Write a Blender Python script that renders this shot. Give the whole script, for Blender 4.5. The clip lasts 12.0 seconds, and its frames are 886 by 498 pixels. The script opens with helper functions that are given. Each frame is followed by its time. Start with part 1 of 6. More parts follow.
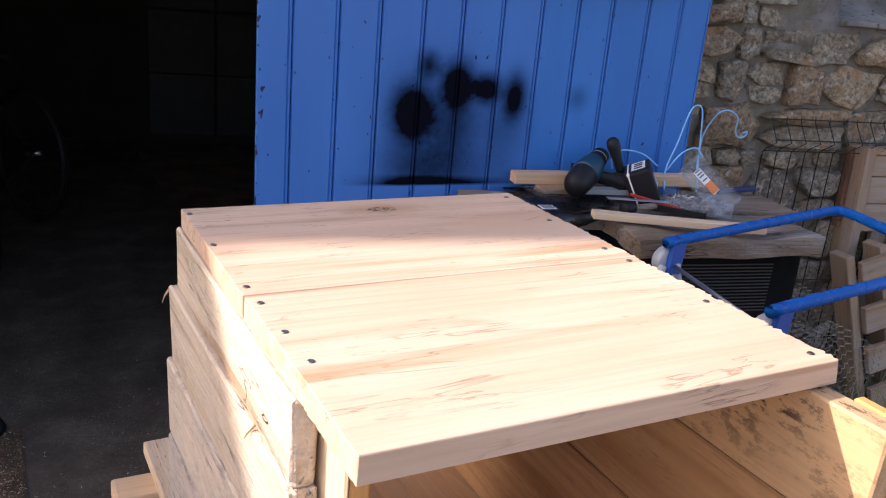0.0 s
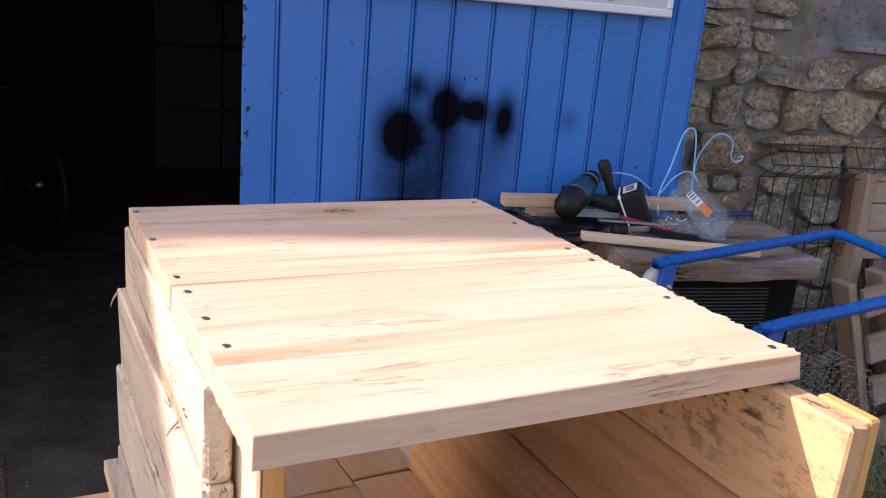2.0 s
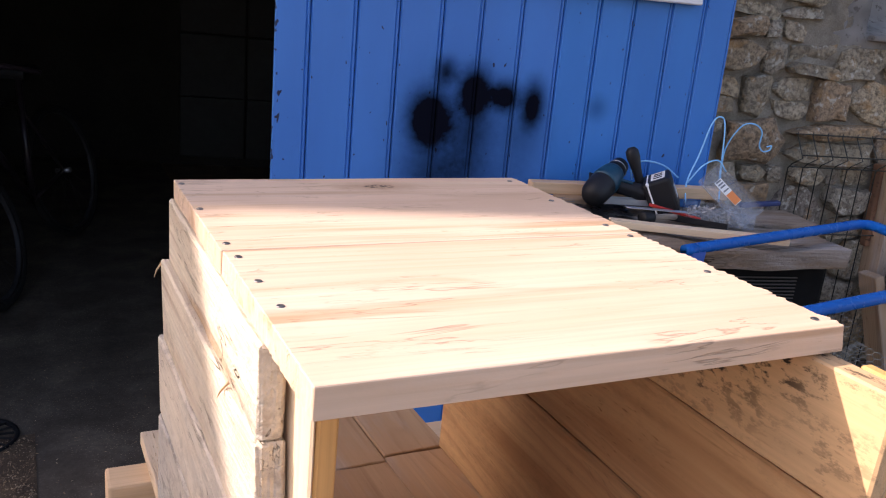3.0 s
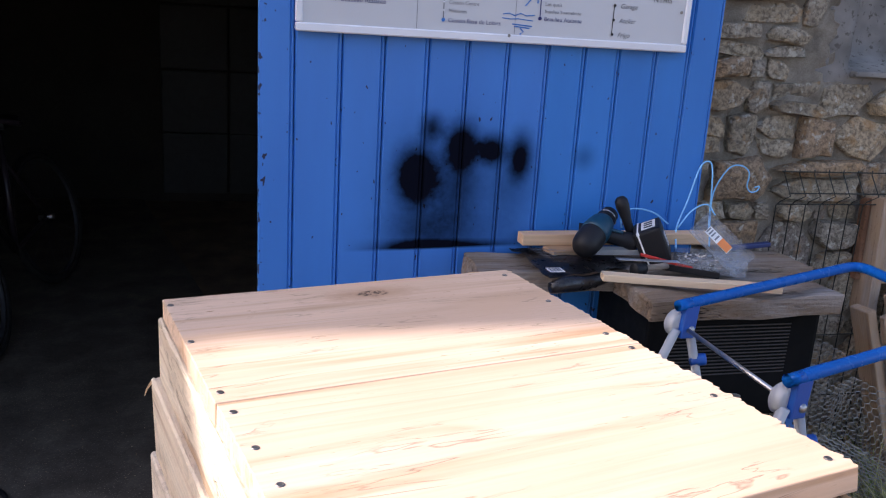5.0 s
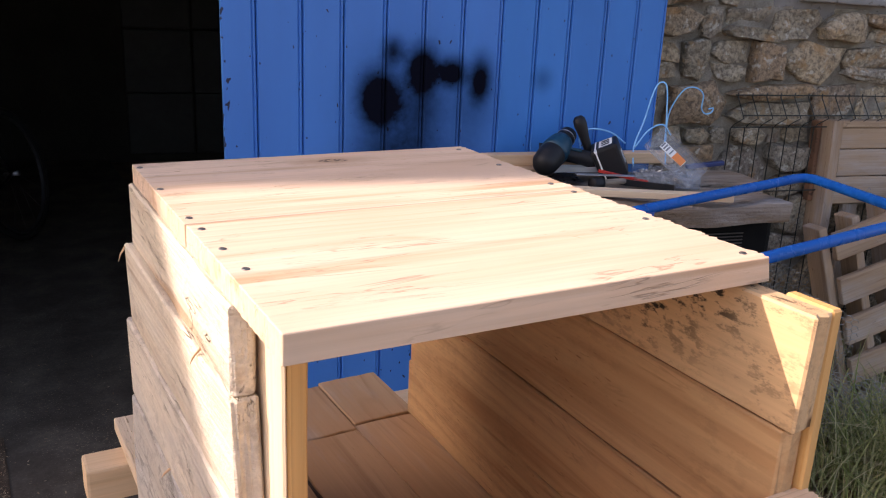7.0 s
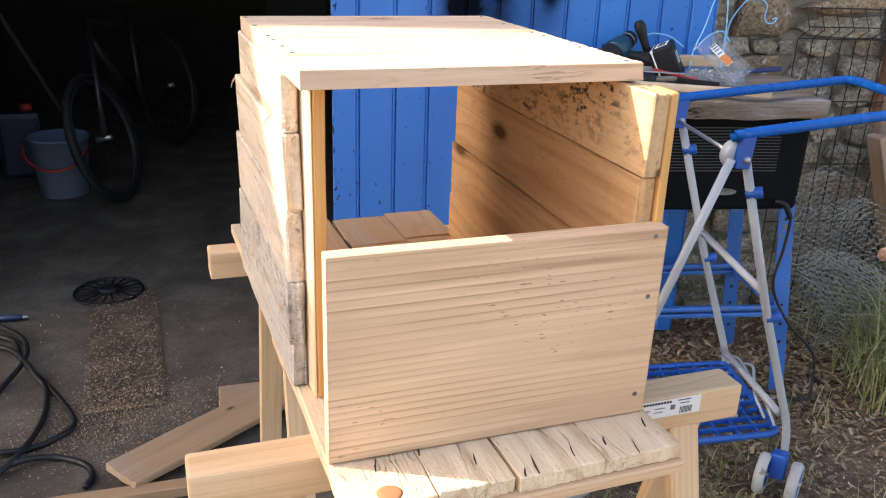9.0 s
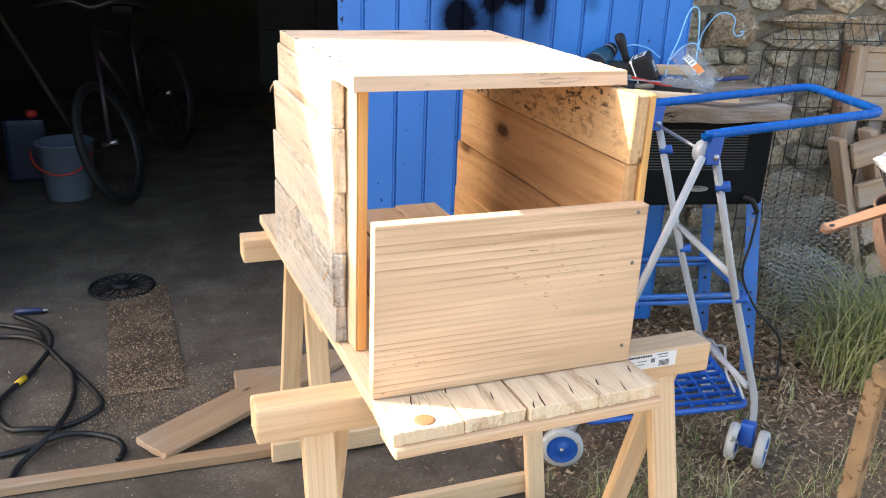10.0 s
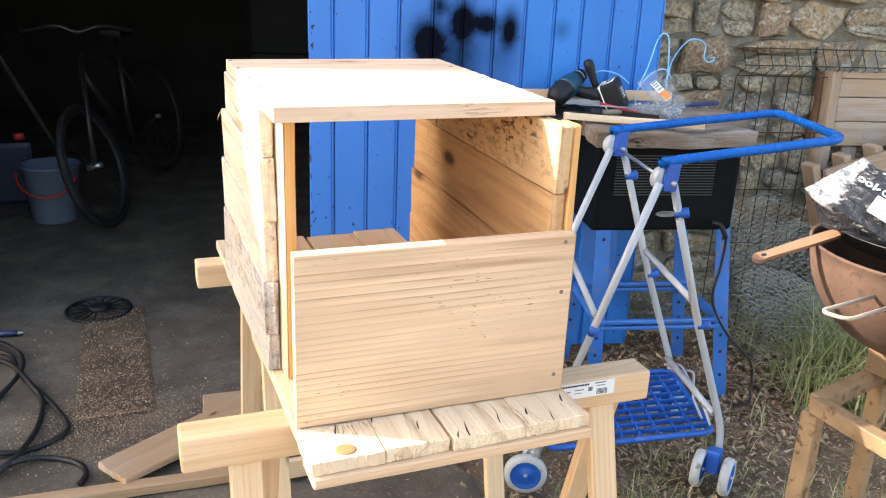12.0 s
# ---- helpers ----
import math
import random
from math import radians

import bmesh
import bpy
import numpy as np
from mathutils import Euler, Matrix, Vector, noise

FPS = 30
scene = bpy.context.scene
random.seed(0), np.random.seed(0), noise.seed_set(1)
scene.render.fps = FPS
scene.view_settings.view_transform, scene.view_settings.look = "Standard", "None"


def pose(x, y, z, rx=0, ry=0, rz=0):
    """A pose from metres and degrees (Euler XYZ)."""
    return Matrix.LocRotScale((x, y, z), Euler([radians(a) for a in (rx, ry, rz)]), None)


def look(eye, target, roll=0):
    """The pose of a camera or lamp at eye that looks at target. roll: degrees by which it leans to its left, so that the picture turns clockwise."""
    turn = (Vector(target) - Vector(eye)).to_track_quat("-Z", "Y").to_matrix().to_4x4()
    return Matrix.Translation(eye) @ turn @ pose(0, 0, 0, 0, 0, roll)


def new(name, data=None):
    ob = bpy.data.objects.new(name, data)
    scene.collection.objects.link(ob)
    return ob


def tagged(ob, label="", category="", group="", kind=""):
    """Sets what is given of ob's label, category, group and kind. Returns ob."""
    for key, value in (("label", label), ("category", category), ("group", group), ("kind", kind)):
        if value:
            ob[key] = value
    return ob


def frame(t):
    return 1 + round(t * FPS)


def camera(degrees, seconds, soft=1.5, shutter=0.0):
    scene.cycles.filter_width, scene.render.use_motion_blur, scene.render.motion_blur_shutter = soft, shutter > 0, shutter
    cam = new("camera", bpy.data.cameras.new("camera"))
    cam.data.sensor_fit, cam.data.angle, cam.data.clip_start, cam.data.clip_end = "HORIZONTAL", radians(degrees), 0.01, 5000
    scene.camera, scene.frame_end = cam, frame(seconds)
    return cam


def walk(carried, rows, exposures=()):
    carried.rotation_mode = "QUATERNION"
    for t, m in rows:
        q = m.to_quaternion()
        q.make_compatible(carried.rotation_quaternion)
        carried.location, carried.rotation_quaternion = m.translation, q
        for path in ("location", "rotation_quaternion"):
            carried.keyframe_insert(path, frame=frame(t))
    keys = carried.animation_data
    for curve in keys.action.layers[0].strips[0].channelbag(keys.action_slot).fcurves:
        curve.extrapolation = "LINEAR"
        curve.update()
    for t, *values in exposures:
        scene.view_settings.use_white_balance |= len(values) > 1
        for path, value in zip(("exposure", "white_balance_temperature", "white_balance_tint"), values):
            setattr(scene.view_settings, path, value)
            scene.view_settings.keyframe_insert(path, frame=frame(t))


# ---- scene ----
cam = camera(55.6, 12.0, soft=1.1)
PATH = [
    (0, (0.06, -0.01, 1.503), (0.975, 1.654, 0.875), 5.1),
    (0.5, (0.052, -0.005, 1.509), (0.96, 1.676, 0.917), 4.9),
    (1, (0.039, 0.005, 1.506), (0.953, 1.691, 0.94), 5.0),
    (1.5, (0.094, -0.012, 1.477), (1.003, 1.685, 0.936), 4.9),
    (2, (0.128, -0.018, 1.455), (1.024, 1.686, 0.916), 4.9),
    (2.5, (0.116, -0.021, 1.447), (0.983, 1.698, 0.905), 5.0),
    (3, (0.102, -0.023, 1.437), (0.959, 1.696, 0.878), 5.3),
    (3.2, (0.096, -0.019, 1.426), (0.95, 1.69, 0.836), 5.5),
    (4.8, (0.09, -0.006, 1.489), (0.975, 1.69, 0.908), 3.6),
    (5, (0.107, 0.026, 1.532), (0.993, 1.741, 1.01), 3.6),
    (5.5, (0.149, 0.077, 1.533), (1.036, 1.795, 1.022), 4.2),
    (6, (0.126, 0.055, 1.515), (1.007, 1.78, 1.018), 4.5),
    (6.5, (0.085, 0.003, 1.472), (0.985, 1.718, 0.974), 4.5),
    (7, (0.087, -0.068, 1.429), (1.024, 1.597, 0.84), 2.6),
    (7.5, (0.135, -0.194, 1.39), (0.913, 1.536, 0.756), 1.5),
    (7.7, (0.152, -0.253, 1.381), (0.881, 1.495, 0.738), 1.1),
    (9.3, (0.019, -0.591, 1.379), (0.654, 1.159, 0.646), 2.2),
    (9.5, (-0.025, -0.64, 1.391), (0.612, 1.109, 0.659), 2.2),
    (10, (-0.06, -0.716, 1.409), (0.626, 1.026, 0.705), 2.4),
    (10.5, (-0.032, -0.733, 1.425), (0.677, 1.012, 0.752), 2.8),
    (11, (0.033, -0.73, 1.416), (0.741, 1.017, 0.747), 2.9),
    (11.5, (0.047, -0.742, 1.419), (0.745, 1.009, 0.751), 2.8),
    (12, (0.049, -0.757, 1.427), (0.728, 1.005, 0.769), 2.4),
]
EXPOSURES = [(0, 1.12, 7100, 26), (3.2, 1.15, 7100, 25), (5.5, 1.24, 6600, 23), (6.8, 1.12, 7300, 26), (7.7, 1.48, 7500, 20), (9.3, 1.93, 7700, 15), (10, 2.18, 7650, 12), (12, 2.33, 7600, 11)]
walk(cam, [(t, look(eye, target, roll)) for t, eye, target, roll in PATH], EXPOSURES)

# ---------------------------------------------------------------- light
SUN = Vector((-1.37, 0.66, 1.0)).normalized()
world = bpy.data.worlds.new("sky_world")
scene.world = world
world.use_nodes = True
wt = world.node_tree
sky = wt.nodes.new("ShaderNodeTexSky")
sky.sky_type = "NISHITA"
sky.sun_disc = False
sky.sun_elevation = math.asin(SUN.z)
sky.sun_rotation = math.atan2(SUN.x, SUN.y)
sky.air_density, sky.dust_density = 1.0, 2.0
back = wt.nodes["Background"]
back.inputs["Strength"].default_value = 0.15
wt.links.new(sky.outputs["Color"], back.inputs["Color"])
sun = new("sun", bpy.data.lights.new("sun", "SUN"))
sun.data.energy, sun.data.angle, sun.data.color = 3.3, radians(0.4), (1.0, 0.96, 0.90)
sun.matrix_basis = look(SUN * 20, (0, 0, 0))

# ---------------------------------------------------------------- frames of reference
FACE = pose(0.701, 1.982, 0, 0, 0, -12)          # along the barn front: x along it, y into it


def face(e, n, z):
    return FACE @ Vector((e, n, z))


# ---------------------------------------------------------------- small builders
def thing(name, label, category, at=(0, 0, 0), group="", kind=""):
    ob = new(name)
    ob.empty_display_size = 0.05
    ob.matrix_basis = at if isinstance(at, Matrix) else Matrix.Translation(at)
    return tagged(ob, label, category, group, kind)


def whole(ob):
    m = ob.matrix_parent_inverse @ ob.matrix_basis
    return whole(ob.parent) @ m if ob.parent else ob.matrix_basis.copy()


def to_mesh(name, bm, material, smooth=False):
    me = bpy.data.meshes.new(name)
    bmesh.ops.recalc_face_normals(bm, faces=bm.faces[:])
    bm.to_mesh(me)
    bm.free()
    me.materials.append(material)
    if smooth:
        for p in me.polygons:
            p.use_smooth = True
    return me


def hang(ob, parent, m=None):
    ob.parent = parent
    ob.matrix_parent_inverse = whole(parent).inverted()
    ob.matrix_basis = m if m is not None else Matrix.Identity(4)
    return ob


def part(name, bm, material, parent, label="", m=None, smooth=False):
    me = bm if isinstance(bm, bpy.types.Mesh) else to_mesh(name, bm, material, smooth)
    ob = new(name, me)
    if parent is not None:
        hang(ob, parent, m)
    elif m is not None:
        ob.matrix_basis = m
    return tagged(ob, label)


def solo(name, bm, material, label, category, m=None, smooth=False, kind="", group=""):
    return tagged(part(name, bm, material, None, "", m, smooth), label, category, group, kind)


def cuboid(l, w, t, bevel=0.002, nx=0, ny=0, wob=0.0, rag=0.0, seed=0.0, freq=9.0, fray=160.0, back=1.0):
    """A sawn board along x: l long, w wide, t thick; rag: raggedness of its sawn ends."""
    bm = bmesh.new()
    bmesh.ops.create_cube(bm, size=1.0)
    bmesh.ops.scale(bm, verts=bm.verts, vec=(l, w, t))
    for i in range(1, nx + 1):
        bmesh.ops.bisect_plane(bm, geom=bm.verts[:] + bm.edges[:] + bm.faces[:], plane_co=(-l / 2 + l * i / (nx + 1), 0, 0), plane_no=(1, 0, 0))
    for i in range(1, ny + 1):
        bmesh.ops.bisect_plane(bm, geom=bm.verts[:] + bm.edges[:] + bm.faces[:], plane_co=(0, -w / 2 + w * i / (ny + 1), 0), plane_no=(0, 1, 0))
    if bevel:
        sharp = [e for e in bm.edges if len(e.link_faces) == 2 and e.calc_face_angle() > 0.7]
        bmesh.ops.bevel(bm, geom=sharp, offset=bevel, segments=1 if bevel < 0.004 else 2, affect="EDGES", profile=0.6)
    if wob or rag:
        for v in bm.verts:
            p = v.co * freq + Vector((seed * 3.1, seed * 1.7, seed))
            end = abs(v.co.x) > l / 2 - 0.004
            v.co += Vector((0, noise.noise(p), noise.noise(p + Vector((9, 4, 2))))) * wob
            if end and rag:
                v.co.x += noise.noise(Vector((seed, v.co.y * fray, v.co.z * 60 + math.copysign(5, v.co.x)))) * rag * (back if v.co.x < 0 else 1.0)
    return bm


TURNS = {"x": Matrix.Identity(4), "y": Matrix.Rotation(radians(90), 4, "Z"), "z": Matrix.Rotation(radians(-90), 4, "Y")}


def board(name, x0, x1, y0, y1, z0, z1, grain, material, parent, label="", bevel=0.002, base=None, tilt=None, **kw):
    """A board between those limits with its grain along an axis; tilt: a turn about its middle."""
    d = {"x": x1 - x0, "y": y1 - y0, "z": z1 - z0}
    l, w, t = {"x": (d["x"], d["y"], d["z"]), "y": (d["y"], d["x"], d["z"]), "z": (d["z"], d["y"], d["x"])}[grain]
    m = Matrix.Translation(((x0 + x1) / 2, (y0 + y1) / 2, (z0 + z1) / 2)) @ (tilt or Matrix.Identity(4)) @ TURNS[grain]
    return part(name, cuboid(l, w, t, bevel, **kw), material, parent, label, (base or Matrix.Identity(4)) @ m)


def stick(name, a, b, w, t, material, parent, label="", up=(0, 0, 1), bevel=0.002, **kw):
    """A board from a to b, w wide and t thick; its thickness lies along up as far as it can."""
    a, b = Vector(a), Vector(b)
    x = (b - a).normalized()
    y = Vector(up).cross(x).normalized()
    z = x.cross(y)
    m = Matrix((x, y, z)).transposed().to_4x4()
    m.translation = (a + b) / 2
    return part(name, cuboid((b - a).length, w, t, bevel, **kw), material, parent, label, m)


def sweep(bm, pts, r, sides=8, closed=False, caps=True):
    """A tube of radius r (a number, or one for each point) along pts."""
    pts = [Vector(p) for p in pts]
    n = len(pts)
    rad = r if isinstance(r, (list, tuple)) else [r] * n
    nrm = None
    rings = []
    for i, p in enumerate(pts):
        a = pts[(i - 1) % n] if closed or i else p
        b = pts[(i + 1) % n] if closed or i < n - 1 else p
        d = (b - a).normalized()
        if nrm is None:
            nrm = d.orthogonal().normalized()
        nrm = nrm - d * nrm.dot(d)
        nrm = nrm.normalized() if nrm.length > 1e-6 else d.orthogonal().normalized()
        bi = d.cross(nrm)
        rings.append([bm.verts.new(p + (nrm * math.cos(k * math.tau / sides) + bi * math.sin(k * math.tau / sides)) * rad[i]) for k in range(sides)])
    for i in range(n if closed else n - 1):
        r0, r1 = rings[i], rings[(i + 1) % n]
        for k in range(sides):
            bm.faces.new((r0[k], r0[(k + 1) % sides], r1[(k + 1) % sides], r1[k]))
    if caps and not closed:
        bm.faces.new(rings[0][::-1])
        bm.faces.new(rings[-1])
    return bm


def rounded(pts, r, k=4):
    """The same line with its corners rounded."""
    pts = [Vector(p) for p in pts]
    out = [pts[0]]
    for a, b, c in zip(pts, pts[1:], pts[2:]):
        p, q = b + (a - b).normalized() * r, b + (c - b).normalized() * r
        out += [p.lerp(b, i / k).lerp(b.lerp(q, i / k), i / k) for i in range(k + 1)]
    return out + [pts[-1]]


def spline(pts, k=6):
    """A smooth line through pts."""
    p = [Vector(q) for q in pts]
    p = [p[0] * 2 - p[1]] + p + [p[-1] * 2 - p[-2]]
    out = []
    for i in range(1, len(p) - 2):
        for j in range(k):
            t = j / k
            out.append(0.5 * (2 * p[i] + (p[i + 1] - p[i - 1]) * t + (2 * p[i - 1] - 5 * p[i] + 4 * p[i + 1] - p[i + 2]) * t * t + (3 * p[i] - p[i - 1] - 3 * p[i + 1] + p[i + 2]) * t ** 3))
    return out + [p[-2]]


def lathe(profile, sides=32):
    """A turned body about z from (radius, height) pairs."""
    bm = bmesh.new()
    rings = []
    for r, z in profile:
        rings.append([bm.verts.new((r * math.cos(k * math.tau / sides), r * math.sin(k * math.tau / sides), z)) for k in range(sides)] if r > 1e-6 else [bm.verts.new((0, 0, z))])
    for a, b in zip(rings, rings[1:]):
        for k in range(sides):
            j = (k + 1) % sides
            q = [a[k % len(a)], a[j % len(a)], b[j % len(b)], b[k % len(b)]]
            q = [v for i, v in enumerate(q) if v not in q[:i]]
            if len(q) > 2:
                bm.faces.new(q)
    return bm


def along(a, b):
    """The turn and place that carry the z axis from a to b."""
    a, b = Vector(a), Vector(b)
    m = (b - a).to_track_quat("Z", "Y").to_matrix().to_4x4()
    m.translation = a
    return m


# ---------------------------------------------------------------- materials
def blank(name, rough=0.6, metal=0.0):
    m = bpy.data.materials.new(name)
    m.use_nodes = True
    b = m.node_tree.nodes["Principled BSDF"]
    b.inputs["Roughness"].default_value, b.inputs["Metallic"].default_value = rough, metal
    return m, m.node_tree, b


def nd(nt, kind, ins=None):
    n = nt.nodes.new(kind)
    for k, v in (ins or {}).items():
        if isinstance(v, bpy.types.NodeSocket):
            nt.links.new(v, n.inputs[k])
        else:
            n.inputs[k].default_value = v
    return n


def ramp(nt, fac, stops):
    n = nt.nodes.new("ShaderNodeValToRGB")
    while len(n.color_ramp.elements) < len(stops):
        n.color_ramp.elements.new(0.5)
    for e, (p, c) in zip(n.color_ramp.elements, stops):
        e.position = p
        e.color = (*c, 1) if isinstance(c, tuple) else (c, c, c, 1)
    nt.links.new(fac, n.inputs["Fac"])
    return n.outputs["Color"]


def mix(nt, fac, a, b, how="MIX"):
    n = nt.nodes.new("ShaderNodeMix")
    n.data_type, n.blend_type = "RGBA", how
    for k, v in ((0, fac), (6, a), (7, b)):
        if isinstance(v, bpy.types.NodeSocket):
            nt.links.new(v, n.inputs[k])
        else:
            n.inputs[k].default_value = (*v, 1) if isinstance(v, tuple) else v
    return n.outputs[2]


def math2(nt, op, a, b=0.0, clamp=False):
    n = nt.nodes.new("ShaderNodeMath")
    n.operation, n.use_clamp = op, clamp
    for k, v in ((0, a), (1, b)):
        if isinstance(v, bpy.types.NodeSocket):
            nt.links.new(v, n.inputs[k])
        else:
            n.inputs[k].default_value = v
    return n.outputs[0]


def coords(nt, scale=(1, 1, 1), shuffle=True, frame_inverse=None):
    tc = nt.nodes.new("ShaderNodeTexCoord").outputs["Object"]
    if shuffle:
        oi = nt.nodes.new("ShaderNodeObjectInfo")
        a = nt.nodes.new("ShaderNodeVectorMath")
        a.operation = "MULTIPLY_ADD"
        c = nd(nt, "ShaderNodeCombineXYZ", {"X": oi.outputs["Random"], "Y": oi.outputs["Random"], "Z": oi.outputs["Random"]})
        nt.links.new(c.outputs[0], a.inputs[0])
        a.inputs[1].default_value = (17.3, 11.9, 7.7)
        nt.links.new(tc, a.inputs[2])
        tc = a.outputs[0]
    m = nd(nt, "ShaderNodeMapping", {"Vector": tc, "Scale": scale})
    return m.outputs[0]


def noise_tex(nt, vec, scale, detail=3.0, rough=0.55, dist=0.0):
    return nd(nt, "ShaderNodeTexNoise", {"Vector": vec, "Scale": scale, "Detail": detail, "Roughness": rough, "Distortion": dist}).outputs["Fac"]


def relief(nt, bsdf, height, strength=0.3, dist=0.002):
    b = nd(nt, "ShaderNodeBump", {"Height": height, "Strength": strength, "Distance": dist})
    nt.links.new(b.outputs[0], bsdf.inputs["Normal"])


def wood(name, light, dark, grey=0.0, grey_col=(0.42, 0.38, 0.32), rings=24.0, contrast=0.6, knots=0.07, rough=0.6, specks=0.0, bump=0.35, long=0.045, twist=5.0, streak=0.3, ticks=0.4, lo=0.3, blotch_amt=0.55, cracks=0.0, depth=0.0015):
    """Sawn wood with its grain along x."""
    m, nt, b = blank(name, rough)
    # growth rings: the contour lines of a slope bent by long, soft noise
    sep = nd(nt, "ShaderNodeSeparateXYZ", {"Vector": coords(nt)})
    slope = math2(nt, "MULTIPLY", math2(nt, "ADD", sep.outputs["Y"], math2(nt, "MULTIPLY", sep.outputs["Z"], 0.6)), rings * 3.2)
    bend = noise_tex(nt, coords(nt, (long * 22, 5, 5)), 1.0, 1.0, 0.5, 0.3)
    small = noise_tex(nt, coords(nt, (long * 90, 26, 26)), 1.0, 2.0)
    slope = math2(nt, "ADD", slope, math2(nt, "ADD", math2(nt, "MULTIPLY", bend, twist * 2.2), math2(nt, "MULTIPLY", small, twist * 0.16)))
    saw_tooth = math2(nt, "FRACT", slope)
    mid = tuple(a * 0.6 + c * 0.4 for a, c in zip(light, dark))
    line = ramp(nt, saw_tooth, [(0.0, 0.0), (0.45, 0.08), (0.74, 0.35), (0.90, 1.0), (1.0, 0.0)])
    line = math2(nt, "MULTIPLY", math2(nt, "MULTIPLY", line, contrast), ramp(nt, noise_tex(nt, coords(nt, (3.0, 60, 60)), 1.0, 3.0), [(0.36, lo), (0.66, 1.0)]))
    zone = noise_tex(nt, coords(nt, (1.1, 8, 8)), 1.0, 2.0)
    line = math2(nt, "MULTIPLY", line, ramp(nt, zone, [(0.36, 0.25), (0.6, 1.0)]))
    col = mix(nt, line, light, dark)
    fine = noise_tex(nt, coords(nt, (2.5, 190, 190)), 1.0, 4.0, 0.6)
    bands = noise_tex(nt, coords(nt, (1.6, 34, 34)), 1.0, 3.0, 0.5, 0.4)
    where = noise_tex(nt, coords(nt, (2.2, 5, 5)), 1.0, 2.0)
    col = mix(nt, math2(nt, "MULTIPLY", ramp(nt, bands, [(0.52, 0.0), (0.64, 1.0)]), ramp(nt, where, [(0.38, 0.0), (0.58, streak)])), col, dark)
    col = mix(nt, 0.55, col, ramp(nt, fine, [(0.3, 0.74), (0.7, 1.08)]), "MULTIPLY")
    tick = noise_tex(nt, coords(nt, (55, 330, 330)), 1.0, 2.0, 0.5)
    tick_zone = noise_tex(nt, coords(nt, (4, 9, 9)), 1.0, 2.0)
    col = mix(nt, math2(nt, "MULTIPLY", ramp(nt, tick, [(0.66, 0.0), (0.72, 1.0)]), ramp(nt, tick_zone, [(0.45, 0.0), (0.62, ticks)])), col, tuple(c * 0.7 for c in dark))
    blotch = noise_tex(nt, coords(nt, (2.0, 7, 7)), 1.0, 3.0)
    col = mix(nt, ramp(nt, blotch, [(0.4, 0.0), (0.72, blotch_amt)]), col, mid, "MIX")
    if knots:
        v = nd(nt, "ShaderNodeTexVoronoi", {"Vector": coords(nt, (3.0, 7.0, 7.0)), "Scale": 1.0, "Randomness": 1.0}).outputs["Distance"]
        k = ramp(nt, v, [(knots * 0.6, 1.0), (knots * 1.0, 0.35), (knots * 1.5, 0.0)])
        col = mix(nt, k, col, tuple(c * 0.35 for c in dark))
    if grey:
        g = noise_tex(nt, coords(nt, (2.5, 12, 12)), 1.0, 5.0, 0.65)
        col = mix(nt, ramp(nt, g, [(0.62 - 0.35 * grey, 0.0), (0.82 - 0.3 * grey, min(1.0, grey + 0.25))]), col, mix(nt, 0.5, grey_col, ramp(nt, fine, [(0.3, 0.25), (0.7, 0.55)])))
    if specks:
        s = noise_tex(nt, coords(nt, (38, 80, 80)), 1.0, 5.0, 0.75)
        area = noise_tex(nt, coords(nt, (6, 11, 11)), 1.0, 3.0)
        dark_fac = math2(nt, "MULTIPLY", ramp(nt, s, [(0.50, 0.0), (0.58, 1.0)]), ramp(nt, area, [(0.36, 0.0), (0.60, specks)]))
        col = mix(nt, dark_fac, col, (0.03, 0.022, 0.015))
    rough_h = mix(nt, 0.25, fine, saw_tooth)
    if cracks:
        ck = noise_tex(nt, coords(nt, (3.5, 30, 30)), 1.0, 4.0, 0.6, 0.6)
        ck = math2(nt, "MULTIPLY", ramp(nt, ck, [(0.488, 0.0), (0.5, 1.0), (0.512, 0.0)]), ramp(nt, noise_tex(nt, coords(nt, (9, 14, 14)), 1.0, 2.0), [(0.5, 0.0), (0.62, cracks)]))
        col = mix(nt, ck, col, tuple(c * 0.3 for c in dark))
        saw = noise_tex(nt, coords(nt, (60, 90, 90)), 1.0, 3.0, 0.7)
        rough_h = math2(nt, "SUBTRACT", mix(nt, 0.5, rough_h, saw), ck)
    nt.links.new(col, b.inputs["Base Color"])
    relief(nt, b, rough_h, bump, depth)
    b.inputs["Specular IOR Level"].default_value = 0.25
    return m


def plain(name, col, rough=0.5, metal=0.0, var=0.15, scale=40.0, bump=0.05, wear=None, spec=0.5):
    """Paint, plastic or metal with slight unevenness; wear: (colour, amount)."""
    m, nt, b = blank(name, rough, metal)
    p = coords(nt)
    a = noise_tex(nt, p, scale, 4.0, 0.6)
    c = noise_tex(nt, p, scale * 0.12, 3.0)
    out = mix(nt, ramp(nt, c, [(0.35, 0.0), (0.7, 1.0)]), tuple(v * (1 - var) for v in col), tuple(min(1, v * (1 + var)) for v in col))
    if wear:
        out = mix(nt, ramp(nt, a, [(0.66 - wear[1] * 0.3, 0.0), (0.72 - wear[1] * 0.25, 1.0)]), out, wear[0])
    nt.links.new(out, b.inputs["Base Color"])
    nt.links.new(ramp(nt, a, [(0.3, max(0.0, rough - 0.08)), (0.7, min(1.0, rough + 0.1))]), b.inputs["Roughness"])
    b.inputs["Specular IOR Level"].default_value = spec
    if bump:
        relief(nt, b, a, bump, 0.002)
    return m


